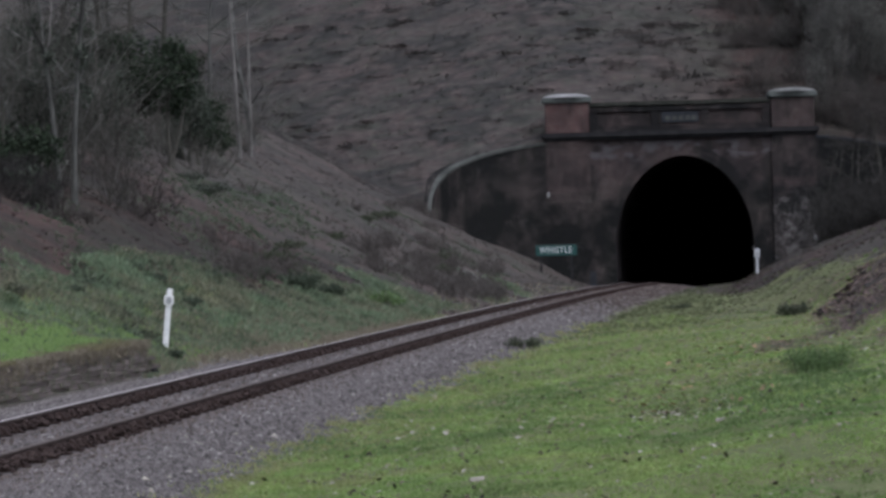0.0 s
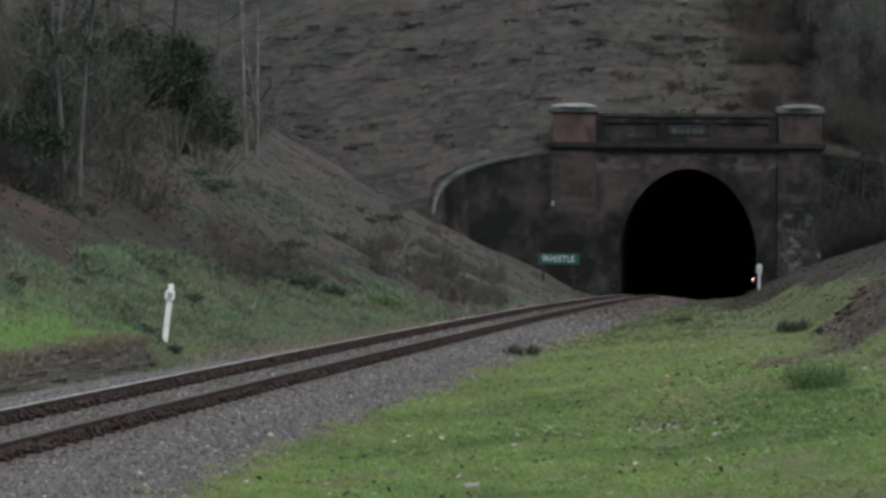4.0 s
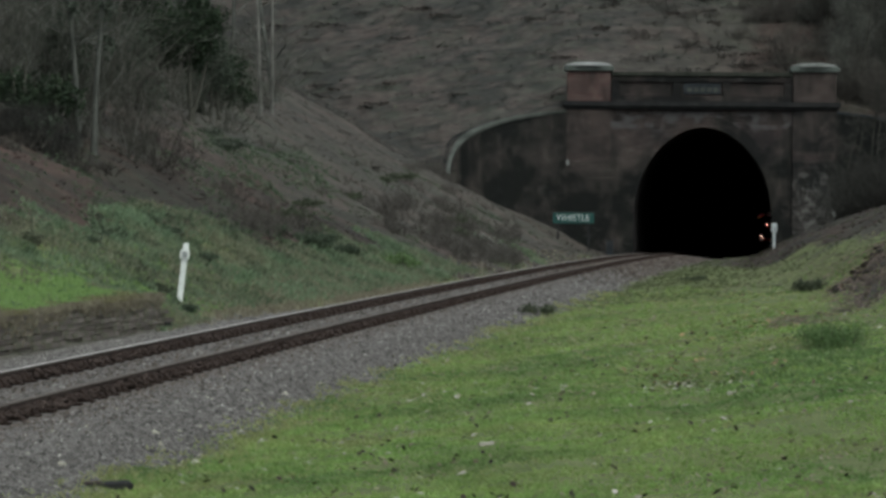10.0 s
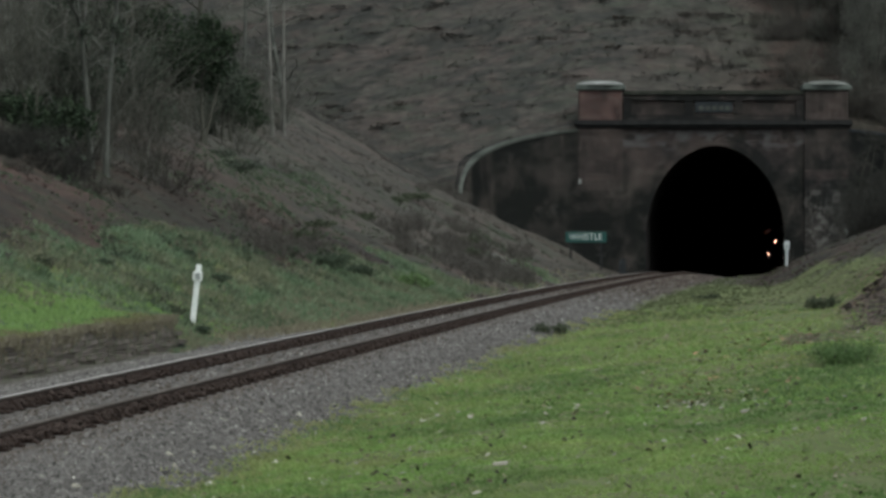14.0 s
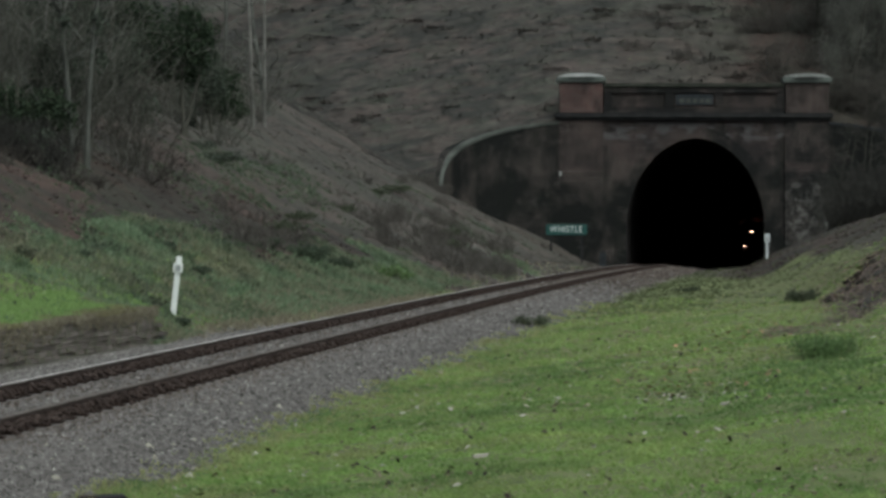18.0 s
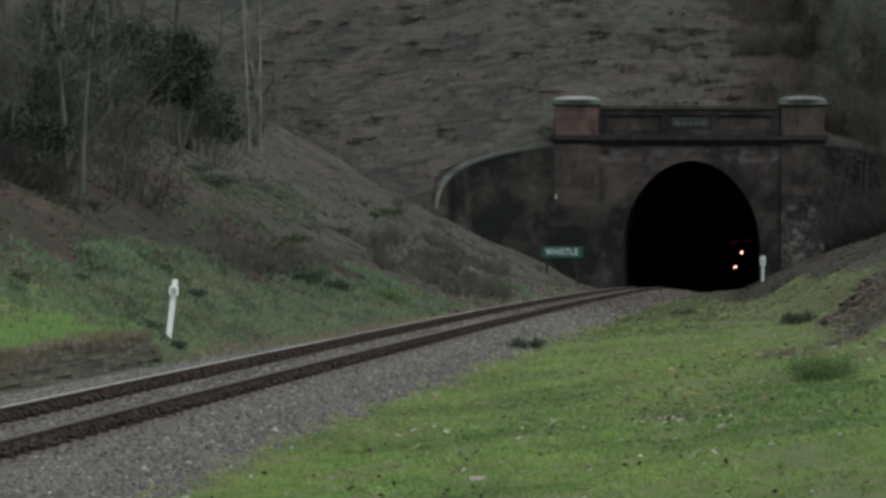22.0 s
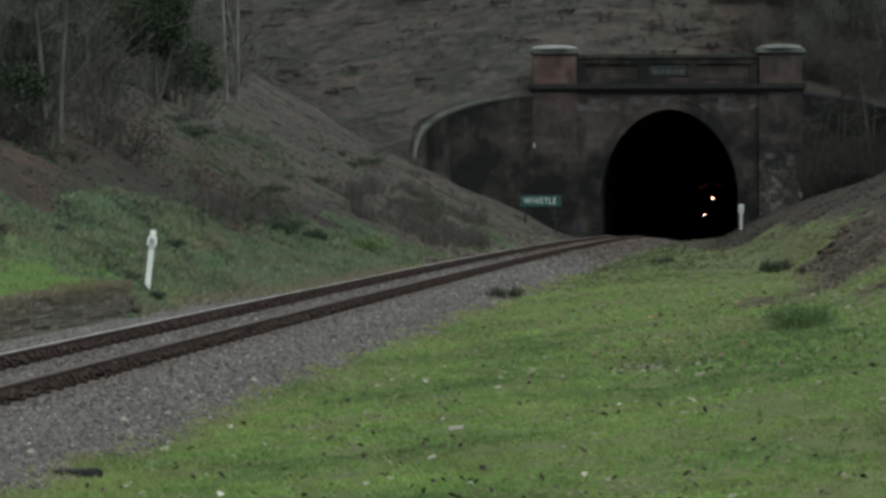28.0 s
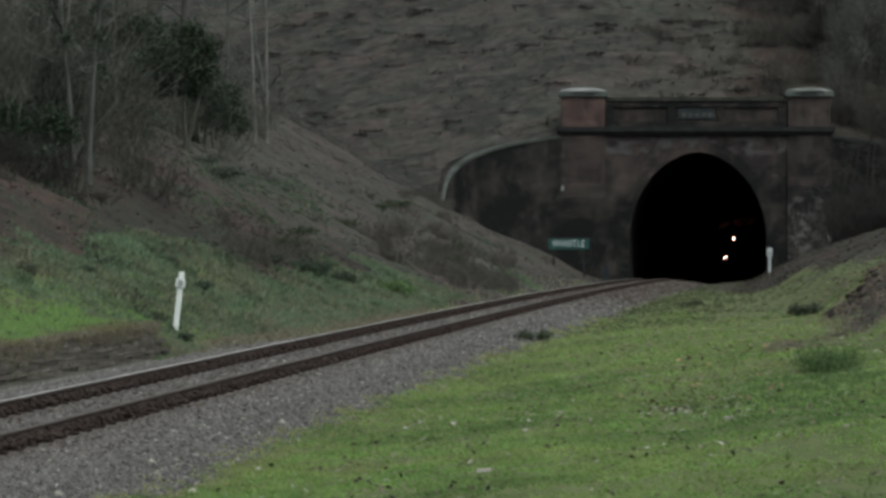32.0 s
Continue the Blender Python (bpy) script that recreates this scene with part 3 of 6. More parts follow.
def build_portal():
    por = tagged(new("tunnel_portal"), "red and dark brick tunnel portal with stone-capped pilasters", "tunnel portal", kind="structure")
    z0 = RAIL_P - 1.0
    top = EYE_Z + 6.56
    inner = arch_outline(HALF, CROWN, SPRING)
    # wall between the pilasters, with the arch cut through
    bm = bmesh.new()
    y0, y1 = FACE_Y, FACE_Y + 1.1
    half_w = 4.95
    for yy in (y0, y1):
        lower = [bm.verts.new((ARCH_X + x, yy, RAIL_P + z)) for x, z in inner]
        outer = []
        for x, z in inner:
            a = math.atan2(z - 2.4, x)
            k = min(half_w / max(abs(math.cos(a)), 1e-6), (top - RAIL_P - 2.4) / max(abs(math.sin(a)), 1e-6) if z > 2.4 else 1e9)
            ox, oz = math.cos(a) * k, 2.4 + math.sin(a) * k
            if z <= 2.4:
                ox, oz = math.copysign(half_w, x), z
            outer.append(bm.verts.new((ARCH_X + ox, yy, RAIL_P + oz)))
        # square up the top corners
        for side in (1, -1):
            v = min(outer, key=lambda w: (w.co.x - ARCH_X - side * half_w) ** 2 + (w.co.z - top) ** 2)
            v.co.x, v.co.z = ARCH_X + side * half_w, top
        for i in range(len(inner) - 1):
            f = (lower[i], lower[i + 1], outer[i + 1], outer[i])
            # lower parts of the wall take darker brick colours
            zc = sum(v.co.z for v in f) / 4 - RAIL_P + 0.7 * fbm(i * 0.9, 3.0, 2)
            bm.faces.new(f if yy == y0 else f[::-1]).material_index = 2 if zc < 4.7 else (1 if zc < 5.9 else 0)
    wall = part("face_wall", bm, BRICK_MID, por)
    wall.data.materials.append(BRICK_DIM)
    wall.data.materials.append(BRICK_DARK)
    # arch ring, its brick colours darker towards the feet
    ring_out = arch_outline(HALF + 0.62, CROWN + 0.62, SPRING)
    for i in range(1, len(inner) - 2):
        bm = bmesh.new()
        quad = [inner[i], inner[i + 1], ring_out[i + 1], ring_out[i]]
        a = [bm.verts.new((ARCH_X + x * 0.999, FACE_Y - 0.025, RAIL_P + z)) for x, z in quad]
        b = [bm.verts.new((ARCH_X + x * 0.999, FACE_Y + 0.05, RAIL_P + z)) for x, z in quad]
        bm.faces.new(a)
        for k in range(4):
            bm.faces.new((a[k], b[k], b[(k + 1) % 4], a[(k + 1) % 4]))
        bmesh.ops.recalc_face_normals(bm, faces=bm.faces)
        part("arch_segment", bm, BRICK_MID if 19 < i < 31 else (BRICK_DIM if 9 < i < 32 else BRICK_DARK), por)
    # pilasters: a darkening towards the ground is put into the brick colours
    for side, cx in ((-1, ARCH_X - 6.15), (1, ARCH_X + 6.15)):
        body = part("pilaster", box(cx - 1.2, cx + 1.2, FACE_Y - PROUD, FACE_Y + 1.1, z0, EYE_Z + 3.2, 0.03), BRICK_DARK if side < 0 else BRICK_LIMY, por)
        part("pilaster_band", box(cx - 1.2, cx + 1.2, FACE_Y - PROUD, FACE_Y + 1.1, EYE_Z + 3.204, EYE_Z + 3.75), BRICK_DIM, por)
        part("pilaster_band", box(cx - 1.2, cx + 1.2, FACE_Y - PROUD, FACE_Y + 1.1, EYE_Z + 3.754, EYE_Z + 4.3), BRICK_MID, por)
        # right shaft and pier repeat the left in darker, shaded tones
        part("pilaster_shaft", box(cx - 1.2, cx + 1.2, FACE_Y - PROUD, FACE_Y + 1.1, EYE_Z + 4.304, top), BRICK_DULLRED if side < 0 else BRICK_DIM, por)
        part("pier", box(cx - 1.18, cx + 1.18, FACE_Y - PROUD + 0.03, FACE_Y + 1.1, top + 0.42, EYE_Z + 8.62, 0.03), BRICK_RED if side < 0 else BRICK_DULLRED, por)
        part("cap_slab", box(cx - 1.34, cx + 1.34, FACE_Y - PROUD - 0.13, FACE_Y + 1.25, EYE_Z + 8.622, EYE_Z + 8.92, 0.05), CAPSLAB, por)
        bm = bmesh.new()
        bmesh.ops.create_uvsphere(bm, u_segments=24, v_segments=12, radius=1.0,
                                  matrix=Matrix.Translation((cx, FACE_Y + 0.33, EYE_Z + 8.91)) @ Matrix.Diagonal((1.3, 0.85, 0.24, 1)))
        bmesh.ops.delete(bm, geom=[v for v in bm.verts if v.co.z < EYE_Z + 8.85], context="VERTS")
        # right cap: darker copy of the left, tree shade in its colour
        part("cap_dome", bm, CAPSTONE if side < 0 else SHADECAP, por, "pale lichened domed stone cap" if side < 0 else "domed stone cap in a shade-darkened colour")
    # string course
    part("string_course", box(ARCH_X - 7.55, ARCH_X + 7.55, FACE_Y - PROUD - 0.24, FACE_Y + 1.1, top + 0.14, top + 0.42, 0.04), STRING, por, "black moulded string course")
    part("string_bed", box(ARCH_X - 7.42, ARCH_X + 7.42, FACE_Y - PROUD - 0.1, FACE_Y + 1.1, top + 0.002, top + 0.139, 0.02), STRING, por)
    # parapet with recessed panels
    pz0, pz1 = top + 0.422, EYE_Z + 8.36
    part("parapet", box(ARCH_X - 4.93, ARCH_X + 4.93, FACE_Y + 0.12, FACE_Y + 0.75, pz0, pz1), BRICK_DULLRED, por)
    part("parapet_plinth", box(ARCH_X - 4.93, ARCH_X + 4.93, FACE_Y - 0.02, FACE_Y + 0.118, pz0, pz0 + 0.3, 0.02), BRICK_DIM, por)
    part("parapet_head", box(ARCH_X - 4.93, ARCH_X + 4.93, FACE_Y - 0.02, FACE_Y + 0.118, pz1 - 0.3, pz1, 0.02), BRICK_DIM, por)
    for cx in (-4.7, -1.35, 1.35, 4.7):
        part("panel_pier", box(ARCH_X + cx - 0.22, ARCH_X + cx + 0.22, FACE_Y - 0.02, FACE_Y + 0.118, pz0 + 0.302, pz1 - 0.302, 0.02), BRICK_DIM, por)
    part("parapet_coping", box(ARCH_X - 4.96, ARCH_X + 4.96, FACE_Y - 0.12, FACE_Y + 0.9, pz1 + 0.002, pz1 + 0.24, 0.05), MOSSY, por, "dark mossy brick-on-edge coping")
    plaque = part("plaque", box(ARCH_X - 1.0, ARCH_X + 1.02, FACE_Y + 0.04, FACE_Y + 0.119, pz0 + 0.42, pz1 - 0.36, 0.02), PLAQUE, por, "weathered stone name plaque")
    for k in range(5):
        x = ARCH_X - 0.8 + k * 0.36
        part("plaque_mark", box(x, x + 0.26, FACE_Y + 0.025, FACE_Y + 0.042, pz0 + 0.55, pz0 + 0.78), COPING, plaque)
    # wing walls
    for side in (-1, 1):
        wall = tagged(new("wing_wall"), "curved sooty brick wing wall with pale stone coping", "wing wall", kind="structure")
        n = 28
        prof = [wing(side, i / n) for i in range(n + 1)]
        bm, cp = bmesh.new(), bmesh.new()
        ring, cring = [], []
        for i, (x, y, z) in enumerate(prof):
            a, b = prof[max(i - 1, 0)], prof[min(i + 1, n)]
            t = Vector((b[0] - a[0], b[1] - a[1], 0)).normalized()
            nrm = Vector((t.y, -t.x, 0))
            if nrm.y > 0 or (abs(nrm.y) < 1e-3 and nrm.x * side > 0):
                nrm = -nrm
            if nrm.x * side > 0:
                nrm = -nrm
            f, k = Vector((x, y, 0)), Vector((x, y, 0)) - nrm * (1.2 - 0.78 * smooth(0.55, 0.9, i / n))
            low = RAIL_P - 1.5
            ring.append([bm.verts.new((*f.xy, low)), bm.verts.new((*f.xy, z - 0.001)), bm.verts.new((*k.xy, z - 0.001)), bm.verts.new((*k.xy, low))])
            f2, k2 = f + nrm * 0.06, f - nrm * (0.42 - 0.3 * smooth(0.5, 0.95, i / n))
            cring.append([cp.verts.new((*f2.xy, z)), cp.verts.new((*f2.xy, z + 0.15)), cp.verts.new((*k2.xy, z + 0.18)), cp.verts.new((*k2.xy, z))])
        for m, rr in ((bm, ring), (cp, cring)):
            for p, q in zip(rr, rr[1:]):
                for c in range(4):
                    m.faces.new((p[c], q[c], q[(c + 1) % 4], p[(c + 1) % 4]))
            m.faces.new(rr[0])
            m.faces.new(rr[-1][::-1])
            bmesh.ops.recalc_face_normals(m, faces=m.faces)
        part("wall_body", bm, BRICK_DARK, wall)
        # right coping is coloured darker for its barely lit, shaded wall
        part("coping", cp, COPING if side < 0 else PLAQUE, wall, "pale lichened stone coping" if side < 0 else "stone coping in a shade-darkened colour")
    # bore
    tube = arch_outline(HALF, CROWN, SPRING)
    bm = bmesh.new()
    rings = []
    for y in [FACE_Y + 0.04, FACE_Y + 3] + list(np.arange(FACE_Y + 10, 1000, 12.0)):
        ax, az = along(y)
        rings.append([bm.verts.new((ax + x, y, az + z)) for x, z in tube])
    for p, q in zip(rings, rings[1:]):
        for i in range(len(tube) - 1):
            bm.faces.new((p[i], p[i + 1], q[i + 1], q[i]))
        bm.faces.new((p[-1], p[0], q[0], q[-1]))
    bm.faces.new(rings[-1])
    ob = part("tunnel_lining", bm, SOOT)
    tagged(ob, "soot-black brick tunnel lining", "tunnel", kind="structure")


build_portal()


# ---- track ----
def sweep(name, profile, offset, y0, y1, step, material, parent, label="", lift=0.0):
    bm = bmesh.new()
    rows = []
    for y in np.arange(y0, y1 + step * 0.5, step):
        x, z = line_x(y) + offset, line_z(y) + lift
        rows.append([bm.verts.new((x + px, y, z + pz)) for px, pz in profile])
    for p, q in zip(rows, rows[1:]):
        for i in range(len(profile)):
            bm.faces.new((p[i], p[(i + 1) % len(profile)], q[(i + 1) % len(profile)], q[i]))
    bm.faces.new(rows[0])
    bm.faces.new(rows[-1])
    bmesh.ops.recalc_face_normals(bm, faces=bm.faces)
    return part(name, bm, material, parent, label)


RAIL_SECTION = [(-0.035, -0.012), (-0.035, -0.045), (-0.010, -0.06), (-0.010, -0.115), (-0.035, -0.125), (-0.035, -0.145),
                (0.035, -0.145), (0.035, -0.125), (0.010, -0.115), (0.010, -0.06), (0.035, -0.045), (0.035, -0.012)]
HEAD_SECTION = [(-0.034, -0.0118), (-0.026, 0.0), (0.026, 0.0), (0.034, -0.0118)]

GLINT_SECTION = [(-0.017, 0.0005), (-0.017, 0.0022), (0.02, 0.0022), (0.02, 0.0005)]


def build_track():
    tr = tagged(new("railway_track"), "single railway track on timber sleepers in grey ballast", "railway track", kind="structure")
    for off in (-0.7525, 0.7525):
        rail = sweep("rail", RAIL_SECTION, off, -20, 700, 2.0, RAIL_SIDE, tr, "rusty steel rail")
        sweep("rail_head", HEAD_SECTION, off, -20, 700, 2.0, RAIL_DULL, rail, "dull brown rail head")
        # pale strip on the far rail only; sky glint put into its colour
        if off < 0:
            sweep("running_band", GLINT_SECTION, off, -20, 700, 2.0, RAIL_GLINT, rail, "pale running strip carrying the painted sky glint")
    sl = bpy.data.meshes.new("sleeper")
    bm = box(-1.29, 1.29, -0.125, 0.125, -0.29, -0.165, 0.012)
    bm.to_mesh(sl)
    bm.free()
    sl.materials.append(SLEEPER)
    ch = bpy.data.meshes.new("chair")
    bm = box(-0.19, 0.19, -0.075, 0.075, -0.165, -0.14, 0.006)
    for sx in (-1, 1):
        v = [bm.verts.new(p) for p in ((sx * 0.04, -0.055, -0.14), (sx * 0.04, 0.055, -0.14), (sx * 0.15, 0.05, -0.14), (sx * 0.15, -0.05, -0.14),
                                       (sx * 0.04, -0.05, -0.035), (sx * 0.04, 0.05, -0.035), (sx * 0.075, 0.045, -0.05), (sx * 0.075, -0.045, -0.05))]
        for f in ((4, 5, 6, 7), (0, 1, 5, 4), (1, 2, 6, 5), (2, 3, 7, 6), (3, 0, 4, 7)):
            bm.faces.new([v[i] for i in f])
    bmesh.ops.recalc_face_normals(bm, faces=bm.faces)
    bm.to_mesh(ch)
    bm.free()
    ch.materials.append(CHAIR)
    y, k = 30.0, 0
    rest = []
    while y < FACE_Y + 4:
        turn = -math.degrees(math.atan2(line_x(y + 1) - line_x(y), 1))
        m = pose(line_x(y), y, line_z(y) - 0.003, 0, 0, turn)
        if k < 270:
            ob = new("sleeper", sl)
            ob.parent, ob.matrix_basis = tr, m @ pose(random.uniform(-0.03, 0.03), 0, 0, 0, 0, random.uniform(-0.8, 0.8))
        for off in (-0.7525, 0.7525):
            if k < 140:
                ob = new("chair", ch)
                ob.parent, ob.matrix_basis = tr, m @ pose(off, 0, 0)
            else:
                rest.append(m @ pose(off, 0, 0))
        y += 0.762
        k += 1
    vs = np.array([v.co for v in ch.vertices])
    allv, allf = [], []
    for m in rest:
        base = len(allv)
        mm = np.array(m)
        allv += (vs @ mm[:3, :3].T + mm[:3, 3]).tolist()
        allf += [[base + i for i in p.vertices] for p in ch.polygons]
    far = new("chairs", mesh_of("chairs", allv, allf, [CHAIR]))
    far.parent = tr
    tagged(far, kind="stuff")


build_track()

# ---- loose cover, scattered over the plan, mostly within the camera's view ----
def in_view(y, margin=1.5):
    return -0.125 * y - margin, 0.125 * y + margin


def blades(name, label, places, material, height, width, count, lean=0.5, category="grass"):
    """Thin pointed leaves in tufts; places: rows of x, y, z and a size factor."""
    p = np.asarray(places, np.float64)
    p = np.repeat(p, count, axis=0)
    n = len(p)
    h = height * p[:, 3] * rng.uniform(0.55, 1.25, n)
    w = width * p[:, 3] * rng.uniform(0.7, 1.3, n)
    a = rng.uniform(0, 2 * np.pi, n)
    b = rng.uniform(0, 2 * np.pi, n)
    t = rng.uniform(0.05, lean, n) * h
    base = p[:, :3] + np.stack([rng.normal(0, 0.35, n) * h, rng.normal(0, 0.35, n) * h, -0.12 * h], 1)
    side = np.stack([np.cos(a) * w / 2, np.sin(a) * w / 2, 0 * a], 1)
    tip = base + np.stack([np.cos(b) * t, np.sin(b) * t, h], 1)
    v = np.stack([base - side, base + side, tip], 1)
    return tagged(new(name, soup(name, v, 3, [material])), label, category, kind="stuff")


def flakes(name, label, places, material, size, category, tilt=0.4, lift=0.028, slope=(0, 0)):
    """Curled leaf-like scraps lying on the ground."""
    p = np.asarray(places, np.float64)
    n = len(p)
    s = size * p[:, 3]
    a = rng.uniform(0, 2 * np.pi, n)
    e1 = np.stack([np.cos(a), np.sin(a), rng.uniform(-tilt, tilt, n)], 1) * s[:, None]
    e2 = np.stack([-np.sin(a), np.cos(a), rng.uniform(-tilt, tilt, n)], 1) * (s * rng.uniform(0.3, 0.7, n))[:, None]
    for e in (e1, e2):
        e[:, 2] += e[:, 0] * slope[0] + e[:, 1] * slope[1]
    c = p[:, :3] + np.stack([0 * s, 0 * s, s * 0.2 + lift], 1)
    up = np.stack([0 * s, 0 * s, s * 0.12], 1)
    v = np.stack([c - e1, c - e2 + up, c + e1, c + e2 + up], 1)
    return tagged(new(name, soup(name, v, 4, [material])), label, category, kind="stuff")


def lumps(name, label, places, material, size, category, parent=None, flat=0.7):
    """Broken stones: eight-sided, each of its own shape."""
    p = np.asarray(places, np.float64)
    n = len(p)
    s = size * p[:, 3] * rng.uniform(0.6, 1.4, n)
    ax = np.array([[1, 0, 0], [0, 1, 0], [-1, 0, 0], [0, -1, 0], [0, 0, 1], [0, 0, -1]], float)
    a = rng.uniform(0, 2 * np.pi, n)
    pts = ax[None] * rng.uniform(0.6, 1.3, (n, 6, 1)) + rng.normal(0, 0.22, (n, 6, 3))
    c, d = np.cos(a)[:, None], np.sin(a)[:, None]
    x, y = pts[..., 0] * c - pts[..., 1] * d, pts[..., 0] * d + pts[..., 1] * c
    pts = np.stack([x, y, pts[..., 2] * flat], 2) * (s / 2)[:, None, None] + p[:, None, :3]
    tri = np.array([[0, 1, 4], [1, 2, 4], [2, 3, 4], [3, 0, 4], [1, 0, 5], [2, 1, 5], [3, 2, 5], [0, 3, 5]])
    verts = pts.reshape(-1, 3)
    faces = (tri[None] + (np.arange(n) * 6)[:, None, None]).reshape(-1, 3)
    me = bpy.data.meshes.new(name)
    me.vertices.add(len(verts))
    me.vertices.foreach_set("co", verts.astype(np.float32).ravel())
    me.loops.add(faces.size)
    me.loops.foreach_set("vertex_index", faces.astype(np.int32).ravel())
    me.polygons.add(len(faces))
    me.polygons.foreach_set("loop_start", np.arange(0, faces.size, 3, dtype=np.int32))
    me.materials.append(material)
    me.update(calc_edges=True)
    return tagged(new(name, me), label, category, kind="stuff")


def sample(n, y0, y1, s0, s1, keep=None, fall=1.0, size=1.0, grow=0.0, strip=True):
    """Random places between two distances along the line and two offsets from it, thinning out with distance; strip
    keeps them within the camera's view.
    """
    out = []
    for _ in range(n):
        r = rng.random()
        y = y0 * (y1 / y0) ** r if fall == 1 else (y0 + (y1 - y0) * r if fall == 0 else 1 / (1 / y0 + (1 / y1 - 1 / y0) * r))
        s = rng.uniform(s0, s1)
        x = line_x(y) + s
        if strip:
            lo, hi = in_view(y)
            if not lo < x < hi:
                continue
        k = 1.0 if keep is None else keep(x, y, s)
        if k <= 0 or rng.random() > k:
            continue
        f = size * (1 + grow * max(y / y0 - 1, 0))
        out.append((x, y, ground_z(x, y), f))
    return out


def ballast_edge(x, y, s):
    e = ballast_limit(x, y)
    return 1 - smooth(e - 0.25, e + 0.22, s) if s > 0 else 1 - smooth(2.3, 2.75, -s + foot(y))


def build_ballast():
    near = sample(95000, 27, 120, -2.7, 3.6, ballast_edge, 2, 1.0, 0.25)
    near += sample(9000, 36, 100, -1.7, -0.9, None, 2, 1.0, 0.25) + sample(9000, 36, 100, 0.9, 2.0, None, 2, 1.0, 0.25)
    near += sample(12000, 100, 230, -2.6, 3.3, ballast_edge, 1, 1.8, 0.5)
    near = [(x, y, z - (0.03 if abs(abs(x - line_x(y)) - 0.7525) < 0.3 else 0), k) for x, y, z, k in near]
    far_dull = [q for q in near if rng.random() < 0.95 * smooth(105, 160, q[1])]
    lumps("dull_ballast", "brown weathered ballast towards the tunnel", far_dull, RUSTY, 0.05, "ballast")
    near = [q for q in near if q[1] < 105 or rng.random() > 0.9 * smooth(105, 160, q[1])]
    rail_side = [q for q in near if abs(abs(q[0] - line_x(q[1])) - 0.7525) < 0.34 + (0.75 if q[0] > line_x(q[1]) - 0.75 else 0.25) * rng.random() ** 2]
    lumps("rusty_ballast", "brown rust-stained ballast beside the rails", rail_side, RUSTY, 0.05, "ballast")
    near = [q for q in near if abs(abs(q[0] - line_x(q[1])) - 0.7525) >= 0.34]
    lumps("ballast", "grey and brown crushed stone ballast round the sleepers", near, STONES, 0.05, "ballast")
    # stones along the rails, their rust colour darkened to paint the rail's shadow
    packed = []
    for off in (-0.7525, 0.7525):
        for y, k, lift in zip(1 / rng.uniform(1 / 150, 1 / 36, 9000), rng.normal(0, 0.075, 9000), rng.uniform(-0.115, -0.045, 9000)):
            packed.append((line_x(y) + off + k, y, line_z(y) + lift - 0.25 * abs(k), 1.0))
    lumps("oily_ballast", "rust-brown stone, darkened as rail shadow, packed between the rail chairs", packed, RAIL_SHADE, 0.055, "ballast")
    side = sample(5000, 50, 84, -2.8, -1.25, None, 2, 1.0, 0.25)
    lumps("verge_ballast", "clean pale grey ballast between the low wall and the rail", side, PALE_STONES, 0.05, "ballast")
    pale = sample(55, 30, 80, 1.3, 3.4, None, 2, 1.2)
    lumps("pale_ballast", "single pale limestone pieces lying on the ballast", pale, PALE_LEAF, 0.07, "stone")


build_ballast()


def green_right(x, y, s):
    e = ballast_limit(x, y)
    return smooth(e - 0.3, e + 0.2, s) * (1 - 0.92 * bare_right(x, y, s))


def green_left(x, y, s):
    u = y / PORTAL
    reach = lerp(u, [0.2, 0.33, 0.4, 0.45, 0.5, 0.58], [6.0, 4.8, 3.6, 2.4, 0.9, -0.8])
    return max(1 - smooth(reach - 1.4, reach + 0.7, -s - 2.6 + 1.8 * fbm(x * 0.22, y * 0.1, 4)), (0.8 if s > -7 else 0.0) * herb_patch(x, y, s)) * smooth(2.9, 3.2, -s + foot(y))


def mown_left(x, y, s):
    """The smooth strip of lawn behind the low wall."""
    n = fbm(x * 0.5, y * 0.25, 15)
    return (1 - smooth(77, 85, y + 5 * n)) * (1 - smooth(0, 1.0, -s + 0.7 * n - lerp(y, [72, 84], [4.9, 3.7])))


